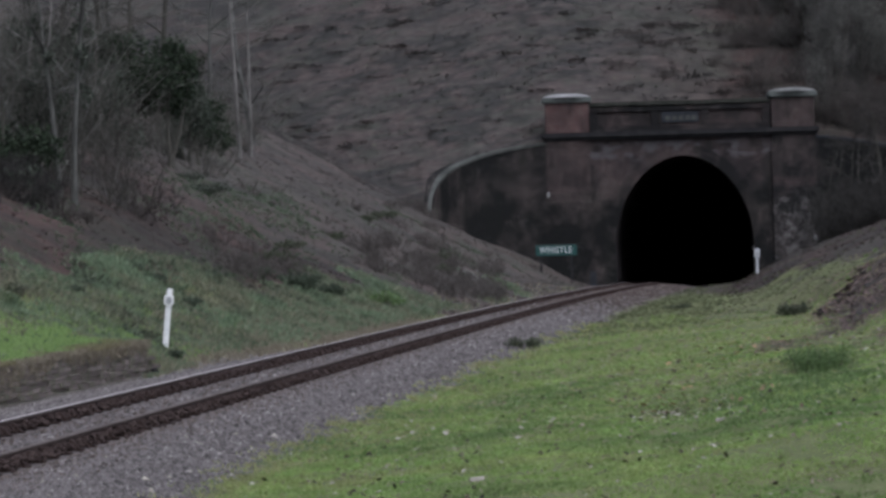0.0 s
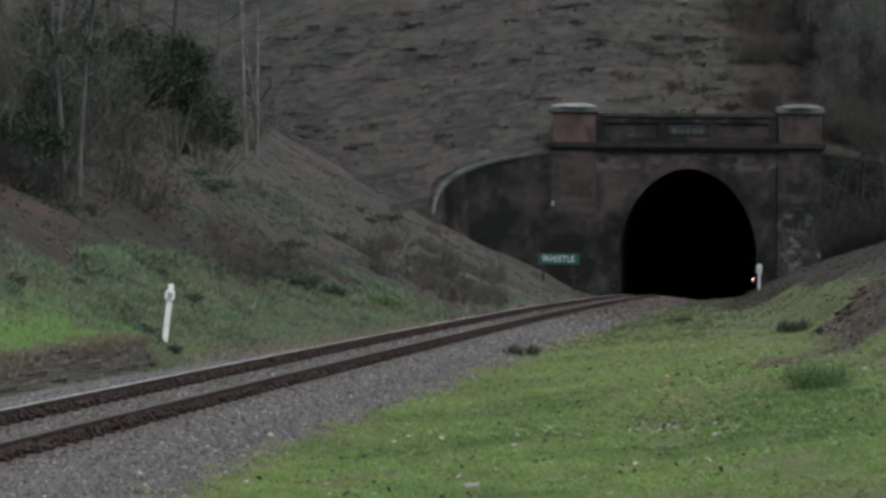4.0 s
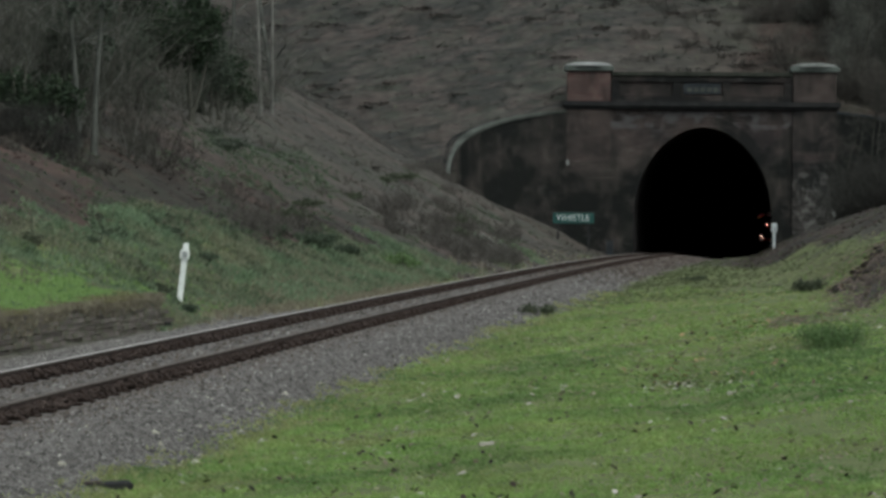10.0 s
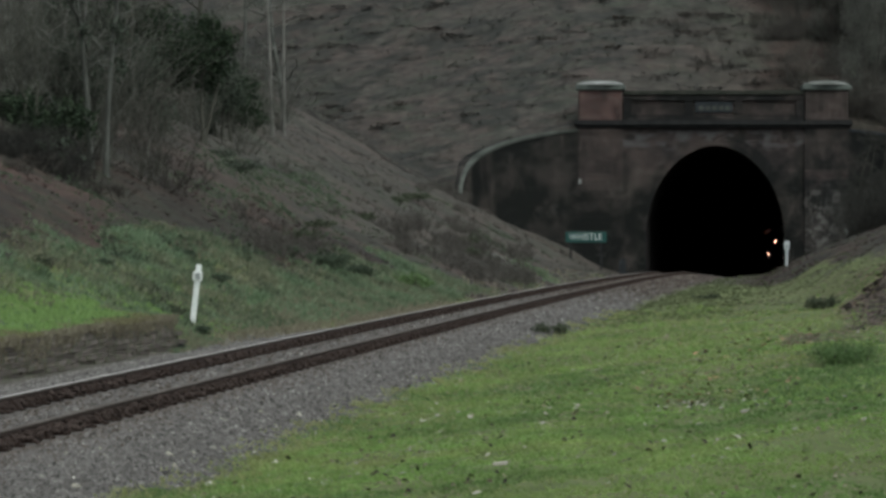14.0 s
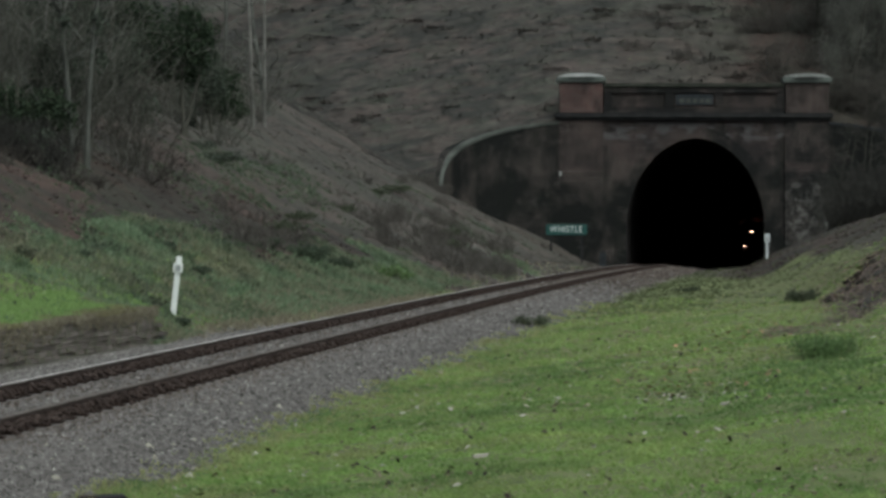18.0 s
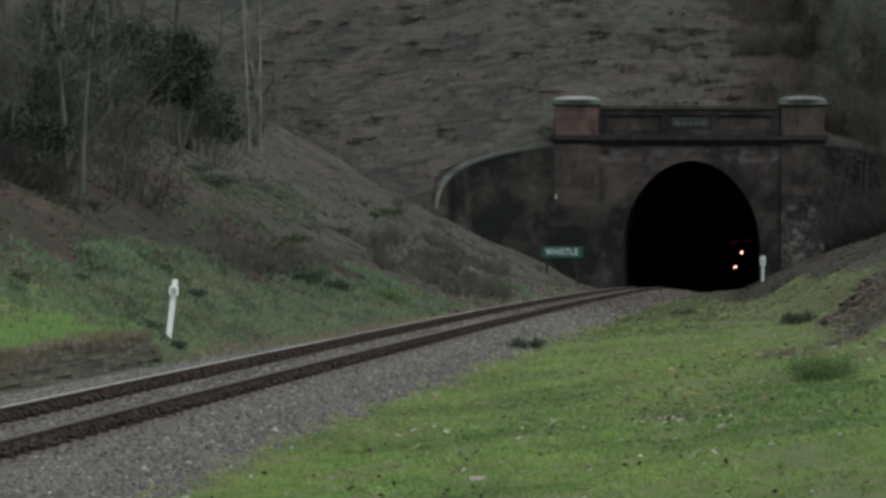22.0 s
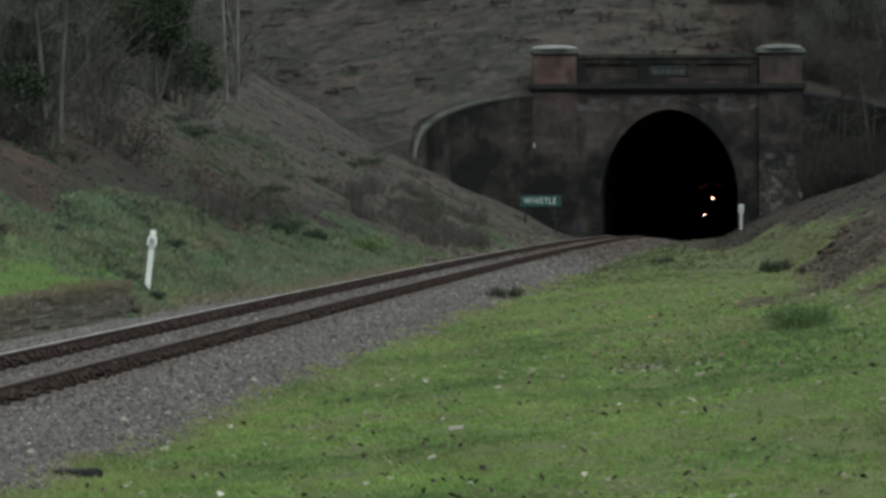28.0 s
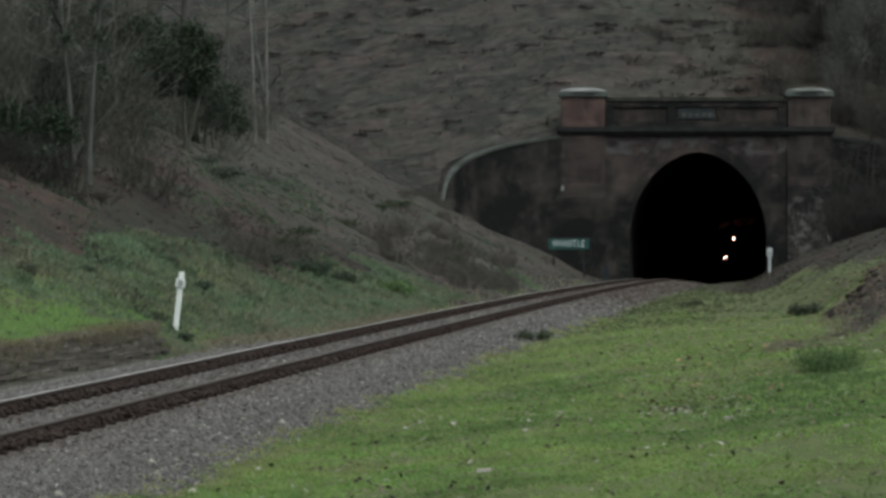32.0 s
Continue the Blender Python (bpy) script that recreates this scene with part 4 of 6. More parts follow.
def build_grass():
    g = sample(150000, 26, 104, 2.8, 13, lambda x, y, s: green_right(x, y, s) * (0.75 + 0.9 * fbm(x * 0.9, y * 0.6, 77)) * (1 - 0.85 * smooth(66, 100, y + 14 * fbm(x * 0.2, y * 0.1, 2))), 2, 1.0, 0.35)
    blades("grass", "short green mown grass with yellowish patches", g, LAWN, 0.03, 0.0125, 3, 2.8)
    tall = [q for q in sample(5000, 27, 110, 2.9, 12, green_right, 2, 1.0, 0.3) if fbm(q[0] * 0.8, q[1] * 0.5, 21) > 0.12]
    blades("grass_tufts", "longer green grass tufts standing in the lawn", tall, LAWN, 0.07, 0.014, 5, 1.7)
    pale = sample(60000, 27, 112, 2.6, 13, lambda x, y, s: green_right(x, y, s) * (1 - 0.8 * smooth(84, 108, y)) * max(0.9 * (1 - smooth(0.3, 2.4, s - ballast_limit(x, y))), 0.95 * smooth(46, 72, y + 14 * fbm(x * 0.2, y * 0.1, 2)), 1.6 * fbm(x * 0.25, y * 0.16, 91) - 0.1), 2, 1.0, 0.3)
    blades("olive_grass", "yellowish olive grass fringing the ballast and in worn patches", pale, OLIVE, 0.027, 0.013, 3, 2.8)
    # darker blades, the patch placed to fit the camera's view
    lush = sample(16000, 38, 62, 6.4, 10.2, lambda x, y, s: 1.25 * math.exp(-((s - 8.6) / 0.95) ** 2 - ((y - 47.5) / 3.6) ** 2) * (0.7 + fbm(x * 0.9, y * 0.5, 19)), 0, 1.2)
    blades("lush_grass", "darker lush grass in one patch of the lawn", lush, CLUMP, 0.05, 0.014, 4, 2.0)
    fringe = sample(5000, 28, 110, 2.5, 4.2, lambda x, y, s: smooth(-0.5, 0.0, s - ballast_limit(x, y)) * (1 - smooth(0.1, 0.7, s - ballast_limit(x, y))) * (0.25 + 1.5 * max(fbm(x * 0.7, y * 0.5, 33), 0)), 2, 1.0, 0.3)
    blades("fringe_tufts", "small grass tufts growing into the ballast edge", fringe, OLIVE, 0.06, 0.014, 6, 1.6)
    far = sample(16000, 92, 228, 2.9, 13, lambda x, y, s: green_right(x, y, s) * (0.7 + fbm(x * 0.5, y * 0.3, 44)), 1, 1.0, 0.5)
    blades("far_grass", "dull green rough grass towards the tunnel", far, DULL, 0.05, 0.03, 4, 2.2)
    flat = sample(70000, 52, 92, -8.5, -2.95, lambda x, y, s: green_left(x, y, s) * max(mown_left(x, y, s), 0.45 * (1 - smooth(80, 94, y)) * (1 - smooth(4.4, 6.6, -s))), 0, 1.3)
    blades("bank_lawn", "bright green grass above the low stone wall", flat, BANKLAWN, 0.045, 0.022, 3, 0.9)
    edge = sample(8000, 50, 73.2, -3.3, -2.82, None, 0, 1.0)
    blades("wall_top_grass", "dry straw-coloured grass hanging over the wall top", [(x, y, max(z, line_z(y) + 0.34), k * (0.7 + 0.9 * abs(fbm(x, y * 0.9, 3)))) for x, y, z, k in edge if fbm(x * 0.3, y * 0.7, 6) > -0.05], STRAW, 0.075, 0.014, 4, 1.5)
    hang = []
    for _ in range(5200):
        y = rng.uniform(50, 73.6)
        drop = abs(rng.normal(0, 0.16)) * (1.0 + 1.2 * max(fbm(0, y * 0.5, 71), -0.6)) * (1.5 if y < 62 else 0.7)
        hang.append((line_x(y) - 2.86 + rng.uniform(-0.12, 0.05), y, line_z(y) + 0.36 - min(drop, 0.48), rng.uniform(0.6, 1.2)))
    blades("wall_overgrowth", "dull olive grass and dead stems overhanging the wall", hang, VERGE, 0.07, 0.02, 3, 1.2)
    end = sample(2600, 72.4, 77.5, -4.0, -2.6, lambda x, y, s: 0.9, 0, 1.0)
    blades("wall_end_grass", "rough grass and dead stems over the slope at the wall's end", end[::2], HERB, 0.1, 0.022, 4, 1.3)
    blades("wall_end_stems", "straw-coloured dead stems at the wall's end", end[1::2], VERGE, 0.08, 0.018, 3, 1.6, "dead stems")
    herbs = sample(66000, 62, 200, -10, -2.0, lambda x, y, s: green_left(x, y, s) * (1 - 0.97 * mown_left(x, y, s)), 1, 1.0, 0.5)
    blades("bank_herbage", "dark green rough herbage on the cutting slope", herbs, HERB, 0.11, 0.035, 4, 1.5, "herbage")
    weeds = sample(15000, 78, 118, -7.2, -3.4, lambda x, y, s: green_left(x, y, s) * 2.6 * (fbm(x * 0.9, y * 0.4, 37) - 0.02), 1, 1.0, 0.4)
    blades("bank_weeds", "dark leafy weeds in clumps on the grassy slope", weeds, MOSS, 0.1, 0.05, 3, 1.6, "weeds")
    dead = sample(15000, 64, 190, -9, -2.0, lambda x, y, s: green_left(x, y, s) * (1 - mown_left(x, y, s)) * 2.5 * (fbm(x * 0.6, y * 0.14, 29) - 0.02), 1, 1.0, 0.5)
    blades("dead_stems", "brown dead stems among the herbage on the slope", dead, VERGE, 0.1, 0.03, 4, 2.0, "dead stems")
    slope = sample(30000, 86, 205, -12, -4.5, lambda x, y, s: max(2.2 * (fbm(x * 0.3, y * 0.09, 83) + 0.25 * fbm(x * 1.1, y * 0.5, 84) - 0.05) * (1 - smooth(8.5, 12, -s)), 0.9 * herb_patch(x, y, s)), 1, 1.0, 0.5)
    blades("slope_moss", "mossy green patches among the leaf litter on the slope", slope, SLOPEMOSS, 0.06, 0.045, 3, 2.4, "moss")
    verge = sample(14000, 76, 200, -3.6, -1.6, lambda x, y, s: smooth(2.3, 2.6, -s + foot(y)) * (0.75 + fbm(x * 0.5, y * 0.12, 31)) * (1 - 0.97 * smooth(106, 118, y)), 1, 1.0, 0.4)
    blades("verge_grass", "straw-coloured dry grass along the ballast edge", verge, VERGE, 0.1, 0.03, 4, 1.0)


build_grass()


def build_dry_cover():
    # near bracken takes the shade-darkened colours, far bracken the paler ones
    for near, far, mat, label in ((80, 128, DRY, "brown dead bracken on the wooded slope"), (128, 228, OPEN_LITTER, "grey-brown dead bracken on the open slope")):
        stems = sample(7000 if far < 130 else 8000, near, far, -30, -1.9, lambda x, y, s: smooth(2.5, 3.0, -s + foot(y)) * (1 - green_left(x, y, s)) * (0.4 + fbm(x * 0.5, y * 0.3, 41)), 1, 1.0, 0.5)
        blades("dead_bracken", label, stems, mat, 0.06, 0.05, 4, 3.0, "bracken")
    pts = []
    for _ in range(6500):
        x, y = rng.uniform(-24, 42), rng.uniform(FACE_Y + 0.8, FACE_Y + 26)
        if behind_wing(x, y) and 0.5 + 1.2 * fbm(x * 0.3, y * 0.9, 55) > rng.random():
            pts.append((x, y, ground_z(x, y), rng.uniform(0.6, 1.3)))
    blades("hill_bracken", "brown dead bracken and cut scrub on the hillside above the tunnel", pts, HILL_LITTER, 0.06, 0.12, 4, 3.6, "bracken")
    moss = [q for q in pts if fbm(q[0] * 0.25, q[1] * 0.5, 14) > 0.02]
    blades("hill_grass", "dull green rough grass in patches on the hillside", moss, MOSS, 0.08, 0.09, 3, 3.0)
    rim = [(x, crest_y(x) + rng.uniform(-0.3, 3.5)) for x in rng.uniform(2, 24, 6000)]
    blades("meadow_edge", "bright green meadow grass along the top of the hillside", [(x, y, ground_z(x, y), rng.uniform(0.7, 1.2)) for x, y in rim], HERB, 0.2, 0.08, 3, 0.9)
    # litter likewise: shade-darkened near, paler far
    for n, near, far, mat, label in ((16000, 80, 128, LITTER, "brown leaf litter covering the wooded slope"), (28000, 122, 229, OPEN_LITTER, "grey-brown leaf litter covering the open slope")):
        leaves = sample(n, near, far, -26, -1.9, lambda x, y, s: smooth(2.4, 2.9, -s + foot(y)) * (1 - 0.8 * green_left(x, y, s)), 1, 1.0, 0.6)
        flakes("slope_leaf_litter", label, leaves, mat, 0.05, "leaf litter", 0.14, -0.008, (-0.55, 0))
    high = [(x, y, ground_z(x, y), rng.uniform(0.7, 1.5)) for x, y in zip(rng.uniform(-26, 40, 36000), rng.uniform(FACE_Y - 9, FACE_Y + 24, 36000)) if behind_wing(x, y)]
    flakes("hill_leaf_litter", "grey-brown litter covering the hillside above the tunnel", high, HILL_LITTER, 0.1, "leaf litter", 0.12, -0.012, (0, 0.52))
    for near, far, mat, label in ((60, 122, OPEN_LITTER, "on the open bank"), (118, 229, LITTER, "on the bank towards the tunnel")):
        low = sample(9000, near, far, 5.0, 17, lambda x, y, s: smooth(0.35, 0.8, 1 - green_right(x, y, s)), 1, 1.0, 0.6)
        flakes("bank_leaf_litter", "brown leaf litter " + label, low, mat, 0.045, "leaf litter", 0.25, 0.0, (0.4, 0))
        stems = sample(4500, near, far, 5.5, 16, lambda x, y, s: 0.7 * smooth(0.5, 0.85, 1 - green_right(x, y, s)), 1, 1.0, 0.5)
        blades("bank_litter", "dead stems among the litter " + label, stems, mat, 0.04, 0.05, 4, 3.0, "dead stems")


build_dry_cover()


def build_scraps():
    pale = sample(1150, 26, 75, 3.3, 12, lambda x, y, s: 0.22 + 0.9 * max(fbm(x * 0.5, y * 0.35, 61), 0), 2, 1.0, 0.2)
    flakes("pale_leaves", "pale dry fallen leaves scattered over the grass", pale, PALE_LEAF, 0.033, "fallen leaves")
    dark = sample(1500, 26, 75, 3.3, 12, lambda x, y, s: 0.2 + 0.5 * max(fbm(x * 0.6, y * 0.4, 63), 0), 2, 1.0, 0.2)
    flakes("brown_leaves", "dark brown fallen leaves scattered over the grass", dark, DARK_LEAF, 0.032, "fallen leaves", 0.9)
    thatch = sample(14000, 28, 100, 3.0, 11, lambda x, y, s: green_right(x, y, s) * (0.25 + 1.6 * fbm(x * 0.5, y * 0.25, 52)) * (0.4 + 0.8 * smooth(42, 62, y)), 2, 1.0, 0.35)
    flakes("thatch", "brown dead thatch lying in the grass", thatch, VERGE, 0.03, "thatch", 0.6, 0.012)
    heap = [(2.7 + rng.normal(0, 0.38), 45.5 + rng.normal(0, 1.6)) for _ in range(110)]
    flakes("leaf_patch", "patch of pale and grey fallen leaves in the grass", [(x, y, ground_z(x, y), rng.uniform(0.6, 1.5)) for x, y in heap], PALE_LEAF, 0.027, "fallen leaves")
    flakes("brown_leaf_patch", "dark brown leaves lying in the same worn patch", [(x + 0.05, y + 0.4, ground_z(x + 0.05, y + 0.4), rng.uniform(0.6, 1.4)) for x, y in heap[::3]], DARK_LEAF, 0.034, "fallen leaves", 0.7)
    soil = sample(42000, 60, 104, 7.8, 14, lambda x, y, s: smooth(0.3, 0.6, bare_right(x, y, s)), 0, 1.0)
    flakes("bare_soil", "crumbly reddish-brown bare soil on the bank", soil, SOIL, 0.045, "soil", 0.22, 0.0, (0.4, 0))
    ledge = [(line_x(y) + 9.15 + 0.06 * (y - 86) + rng.normal(0, 0.12), y) for y in rng.uniform(84, 100, 60)]
    lumps("turf_ledge", "dark undercut turf ledge above the bare soil", [(x, y, ground_z(x, y), rng.uniform(0.5, 1.3)) for x, y in ledge], DARK_LEAF, 0.22, "turf")
    strewn = sample(1500, 54, 80, 8.2, 10.8, lambda x, y, s: smooth(8.2, 9.6, s + fbm(x * 0.6, y * 0.3, 15)), 0, 1.0)
    flakes("strewn_litter", "brown leaf scraps strewn below the bare soil", strewn, VERGE, 0.035, "leaf litter", 0.5, 0.008)
    grey = sample(70, 52, 68, 8.6, 10.4, None, 0, 1.0)
    lumps("loose_stones", "loose grey stones below the bare soil", grey, PALE_LEAF, 0.075, "stone")
    more = sample(260, 54, 74, 4.2, 7.4, None, 0, 1.0)
    flakes("leaf_drift", "pale dry leaves drifted over the grass", more, PALE_LEAF, 0.026, "fallen leaves")
    big = sample(150, 27, 62, 3.6, 11, None, 2, 1.0)
    flakes("large_pale_leaves", "single large pale dry leaves lying on the grass", big[::2], PALE_LEAF, 0.045, "fallen leaves", 0.5)
    flakes("large_brown_leaves", "single large dark leaves lying on the grass", big[1::2], DARK_LEAF, 0.042, "fallen leaves", 0.8)
    tan = [(rng.normal(4.35, 0.5), rng.normal(62, 4)) for _ in range(90)] + [(rng.normal(2.8, 0.5), rng.normal(50, 3)) for _ in range(60)]
    flakes("tan_leaves", "tan and orange-brown fallen leaves in the grass", [(x, y, ground_z(x, y), rng.uniform(0.6, 1.5)) for x, y in tan], TAN_LEAF, 0.04, "fallen leaves", 0.6)
    heap = [(rng.normal(2.95, 0.28), rng.normal(47, 0.8)) for _ in range(40)]
    flakes("large_leaf_patch", "large pale and grey leaves lying close together on the grass", [(x, y, ground_z(x, y), rng.uniform(0.7, 1.4)) for x, y in heap], PALE_LEAF, 0.038, "fallen leaves", 0.5)
    for x, y, w, turn in ((0.37, 36.6, 0.13, 8), (2.9, 42.6, 0.1, -20), (3.4, 46.5, 0.09, 30), (2.7, 47.5, 0.1, 5)):
        bm = bmesh.new()
        rows = [[bm.verts.new((w * (u - 0.5), 0.045 * math.cos(a), 0.045 * math.sin(a) * (0.8 + 0.3 * u))) for a in (0.3, 0.9, 1.5, 2.1, 2.7)] for u in (0, 0.35, 0.7, 1)]
        for p, q in zip(rows, rows[1:]):
            for k in range(4):
                bm.faces.new((p[k], q[k], q[k + 1], p[k + 1]))
        me = bpy.data.meshes.new("curled_leaf")
        bm.to_mesh(me)
        bm.free()
        me.materials.append(PALE_LEAF)
        tagged(new("curled_leaf", me), "large pale curled dry leaf lying on the grass", "leaf", "curled leaves on the grass").matrix_basis = pose(x, y, ground_z(x, y) - 0.005, 10, 0, turn)
    rub = sample(420, 60, 100, 8.2, 12.5, lambda x, y, s: smooth(0.3, 0.6, bare_right(x, y, s)), 0, 1.0)
    lumps("rubble", "broken brick and stone rubble on bare earth", rub, RUBBLE, 0.06, "rubble")


build_scraps()


# ---- low wall by the lawn ----
def build_low_wall():
    wall = tagged(new("low_wall"), "low weathered stone retaining wall below the lawn", "retaining wall", kind="structure")
    shapes = []
    for k in range(5):
        me = bpy.data.meshes.new("stone")
        w = 0.3 + 0.13 * k
        bm = box(-0.1, 0.1, -w, w, -0.037, 0.037, 0.008)
        for v in bm.verts:
            v.co.x += random.uniform(-0.02, 0.02)
            v.co.z += random.uniform(-0.009, 0.009)
        bm.to_mesh(me)
        bm.free()
        me.materials.append(WALLSTONE)
        shapes.append((me, w))
    for c in range(8):
        y = 55.5 + random.random() * 0.3
        while y < 73.2 - 0.12 * (c % 2):
            me, w = random.choice(shapes)
            y += w
            ob = new("stone", me)
            ob.parent = wall
            turn = -math.degrees(math.atan2(line_x(y + 1) - line_x(y), 1))
            ob.matrix_basis = pose(line_x(y) - 2.9 + random.uniform(-0.025, 0.025) - 0.012 * c, y, line_z(y) - 0.26 + c * 0.077, random.uniform(-1.5, 1.5), 0, turn)
            y += w + 0.012
    core = bmesh.new()
    rows = []
    for y in np.arange(44, 73.3, 0.8):
        x, z = line_x(y) - 2.96, line_z(y)
        rows.append([core.verts.new(p) for p in ((x, y, z - 0.4), (x, y, z + 0.31), (x - 0.25, y, z + 0.31), (x - 0.25, y, z - 0.4))])
    for a, b in zip(rows, rows[1:]):
        for i in range(4):
            core.faces.new((a[i], b[i], b[(i + 1) % 4], a[(i + 1) % 4]))
    core.faces.new(rows[0])
    core.faces.new(rows[-1])
    bmesh.ops.recalc_face_normals(core, faces=core.faces)
    part("core", core, EARTH, wall)
    y = 73.75
    end = part("end_stone", box(-0.07, 0.07, -0.16, 0.16, -0.2, -0.02, 0.03), STRING, wall, "dark stone at the wall's end")
    end.matrix_basis = pose(line_x(y) - 2.8, y, line_z(y) - 0.12, 0, 4, -6)


build_low_wall()


# ---- trees and bushes ----
def tubes(name, lines, sides, material):
    verts, faces = [], []
    for pts, radii in lines:
        start = len(verts)
        for i, (p, r) in enumerate(zip(pts, radii)):
            d = (pts[min(i + 1, len(pts) - 1)] - pts[max(i - 1, 0)]).normalized()
            a = d.orthogonal().normalized()
            b = d.cross(a)
            for k in range(sides):
                t = 2 * math.pi * k / sides
                verts.append(p + (a * math.cos(t) + b * math.sin(t)) * r)
        for i in range(len(pts) - 1):
            for k in range(sides):
                q = start + i * sides
                faces.append((q + k, q + (k + 1) % sides, q + sides + (k + 1) % sides, q + sides + k))
    me = mesh_of(name, verts, faces, [material])
    me.shade_smooth()
    return me


def grow(rnd, p, d, length, r, wander, n=7, droop=0.0):
    pts, radii = [p.copy()], [r]
    for i in range(n):
        d = (d + Vector((rnd.gauss(0, wander), rnd.gauss(0, wander), rnd.gauss(0, wander * 0.6) - droop))).normalized()
        p = p + d * (length / n)
        pts.append(p.copy())
        radii.append(r * (1 - 0.85 * (i + 1) / n) + 0.002)
    return pts, radii


def leaf_cloud(name, blobs, count, size, material):
    """Many small leaves over uneven clumps."""
    v = []
    for cx, cy, cz, rx, rz in blobs:
        m = int(count * rx * rz)
        d = rng.normal(0, 1, (m, 3))
        d /= np.linalg.norm(d, axis=1)[:, None]
        k = np.array([1 + 0.45 * noise.noise(Vector(q * 2.2 + np.array([cx, cy, cz]))) for q in d])
        q = d * (k * rng.uniform(0.02, 1.25, m) ** 0.62)[:, None] * np.array([rx, rx, rz]) + np.array([cx, cy, cz])
        e1 = rng.normal(0, 1, (m, 3)) * size
        e2 = np.cross(e1, rng.normal(0, 1, (m, 3)))
        e2 /= np.linalg.norm(e2, axis=1)[:, None] / (size * 0.8)
        v.append(np.stack([q - e1, q - e2, q + e1, q + e2], 1))
    return soup(name, np.concatenate(v), 4, [material])


def tree(x, y, height, radius, label, seed, bark, forks=1, limbs=12, twigs=9, low=0.25, ivy=0.0, lean=(0, 0), reach=0.35, wander=0.05, group="bare trees on the cutting side", fine=3, spray=TWIG):
    rnd = random.Random(seed)
    t = tagged(new("tree"), label, "tree", group)
    t.location = (x, y, ground_z(x, y) - 0.15)
    trunks, branch, twig = [], [], []
    for f in range(forks):
        a = math.pi * (f + 0.15)
        d = Vector((lean[0] + (0.02 * math.cos(a) if forks > 1 else 0), lean[1], 1)).normalized()
        pts, radii = grow(rnd, Vector((0.2 * math.cos(a) * (forks > 1), 0, 0)), d, height, radius, wander, 12)
        radii = [radius * (1 - 0.8 * i / 12) * (1.35 if i == 0 else 1) for i in range(13)]
        trunks.append((pts, radii))
        for _ in range(limbs):
            k = rnd.uniform(low, 0.97)
            i = min(int(k * 12), 11)
            p = pts[i].lerp(pts[i + 1], k * 12 - i)
            az = rnd.uniform(0, 2 * math.pi)
            ld = Vector((math.cos(az), math.sin(az), rnd.uniform(0.1, 0.9))).normalized()
            ln = height * reach * (1.15 - 0.7 * k) * rnd.uniform(0.6, 1.2)
            bp, br = grow(rnd, p, ld, ln, radii[i] * 0.45, 0.16, 6)
            branch.append((bp, br))
            for _ in range(twigs):
                j = rnd.randint(1, 5)
                td = (bp[j + 1] - bp[j]).normalized() + Vector((rnd.gauss(0, 0.7), rnd.gauss(0, 0.7), rnd.gauss(0.1, 0.5)))
                tp, trad = grow(rnd, bp[j], td.normalized(), ln * rnd.uniform(0.25, 0.6), max(br[j] * 0.4, 0.008), 0.22, 4)
                twig.append((tp, trad))
                for _ in range(fine):
                    j2 = rnd.randint(1, 3)
                    td2 = (tp[j2 + 1] - tp[j2]).normalized() + Vector((rnd.gauss(0, 0.8), rnd.gauss(0, 0.8), rnd.gauss(0, 0.6)))
                    twig.append(grow(rnd, tp[j2], td2.normalized(), ln * rnd.uniform(0.1, 0.3), 0.006, 0.3, 3))
    for tr in trunks:
        ob = new("trunk", tubes("trunk", [tr], 9, bark))
        ob.parent = t
    for br in branch:
        ob = new("limb", tubes("limb", [br], 6, bark))
        ob.parent = t
    ob = tagged(new("twig_mass", tubes("twig_mass", twig, 3, spray)), kind="stuff")
    ob.parent = t
    if ivy:
        blobs = []
        for pts, radii in trunks:
            for k in range(3, 11):
                if rnd.random() < 0.75:
                    p = pts[k]
                    blobs.append((p.x + rnd.gauss(0, 0.1), p.y + rnd.gauss(0, 0.1), p.z, ivy * rnd.uniform(0.6, 1.2), ivy * 1.4))
        ob = new("ivy", leaf_cloud("ivy", blobs, 700, 0.05, WOODGREEN))
        ob.parent = t
        ob["label"] = "dark green ivy on the trunk"
    return t


def holly(x, y, blobs, label, seed, trunk_h, leaf=EVERGREEN):
    rnd = random.Random(seed)
    t = tagged(new("holly_tree"), label, "tree", "evergreens on the cutting side")
    t.location = (x, y, ground_z(x, y) - 0.1)
    stems = [grow(rnd, Vector((rnd.gauss(0, 0.15), 0, 0)), Vector((rnd.gauss(0, 0.06), rnd.gauss(0, 0.08), 1)).normalized(), trunk_h, 0.08, 0.06, 8) for _ in range(3)]
    for s in stems:
        ob = new("stem", tubes("stem", [s], 7, BARK))
        ob.parent = t
    ob = new("crown", leaf_cloud("crown", blobs, 2600 if leaf is THICKET else 2300, 0.032 if leaf is THICKET else 0.045, leaf))
    ob.parent = t


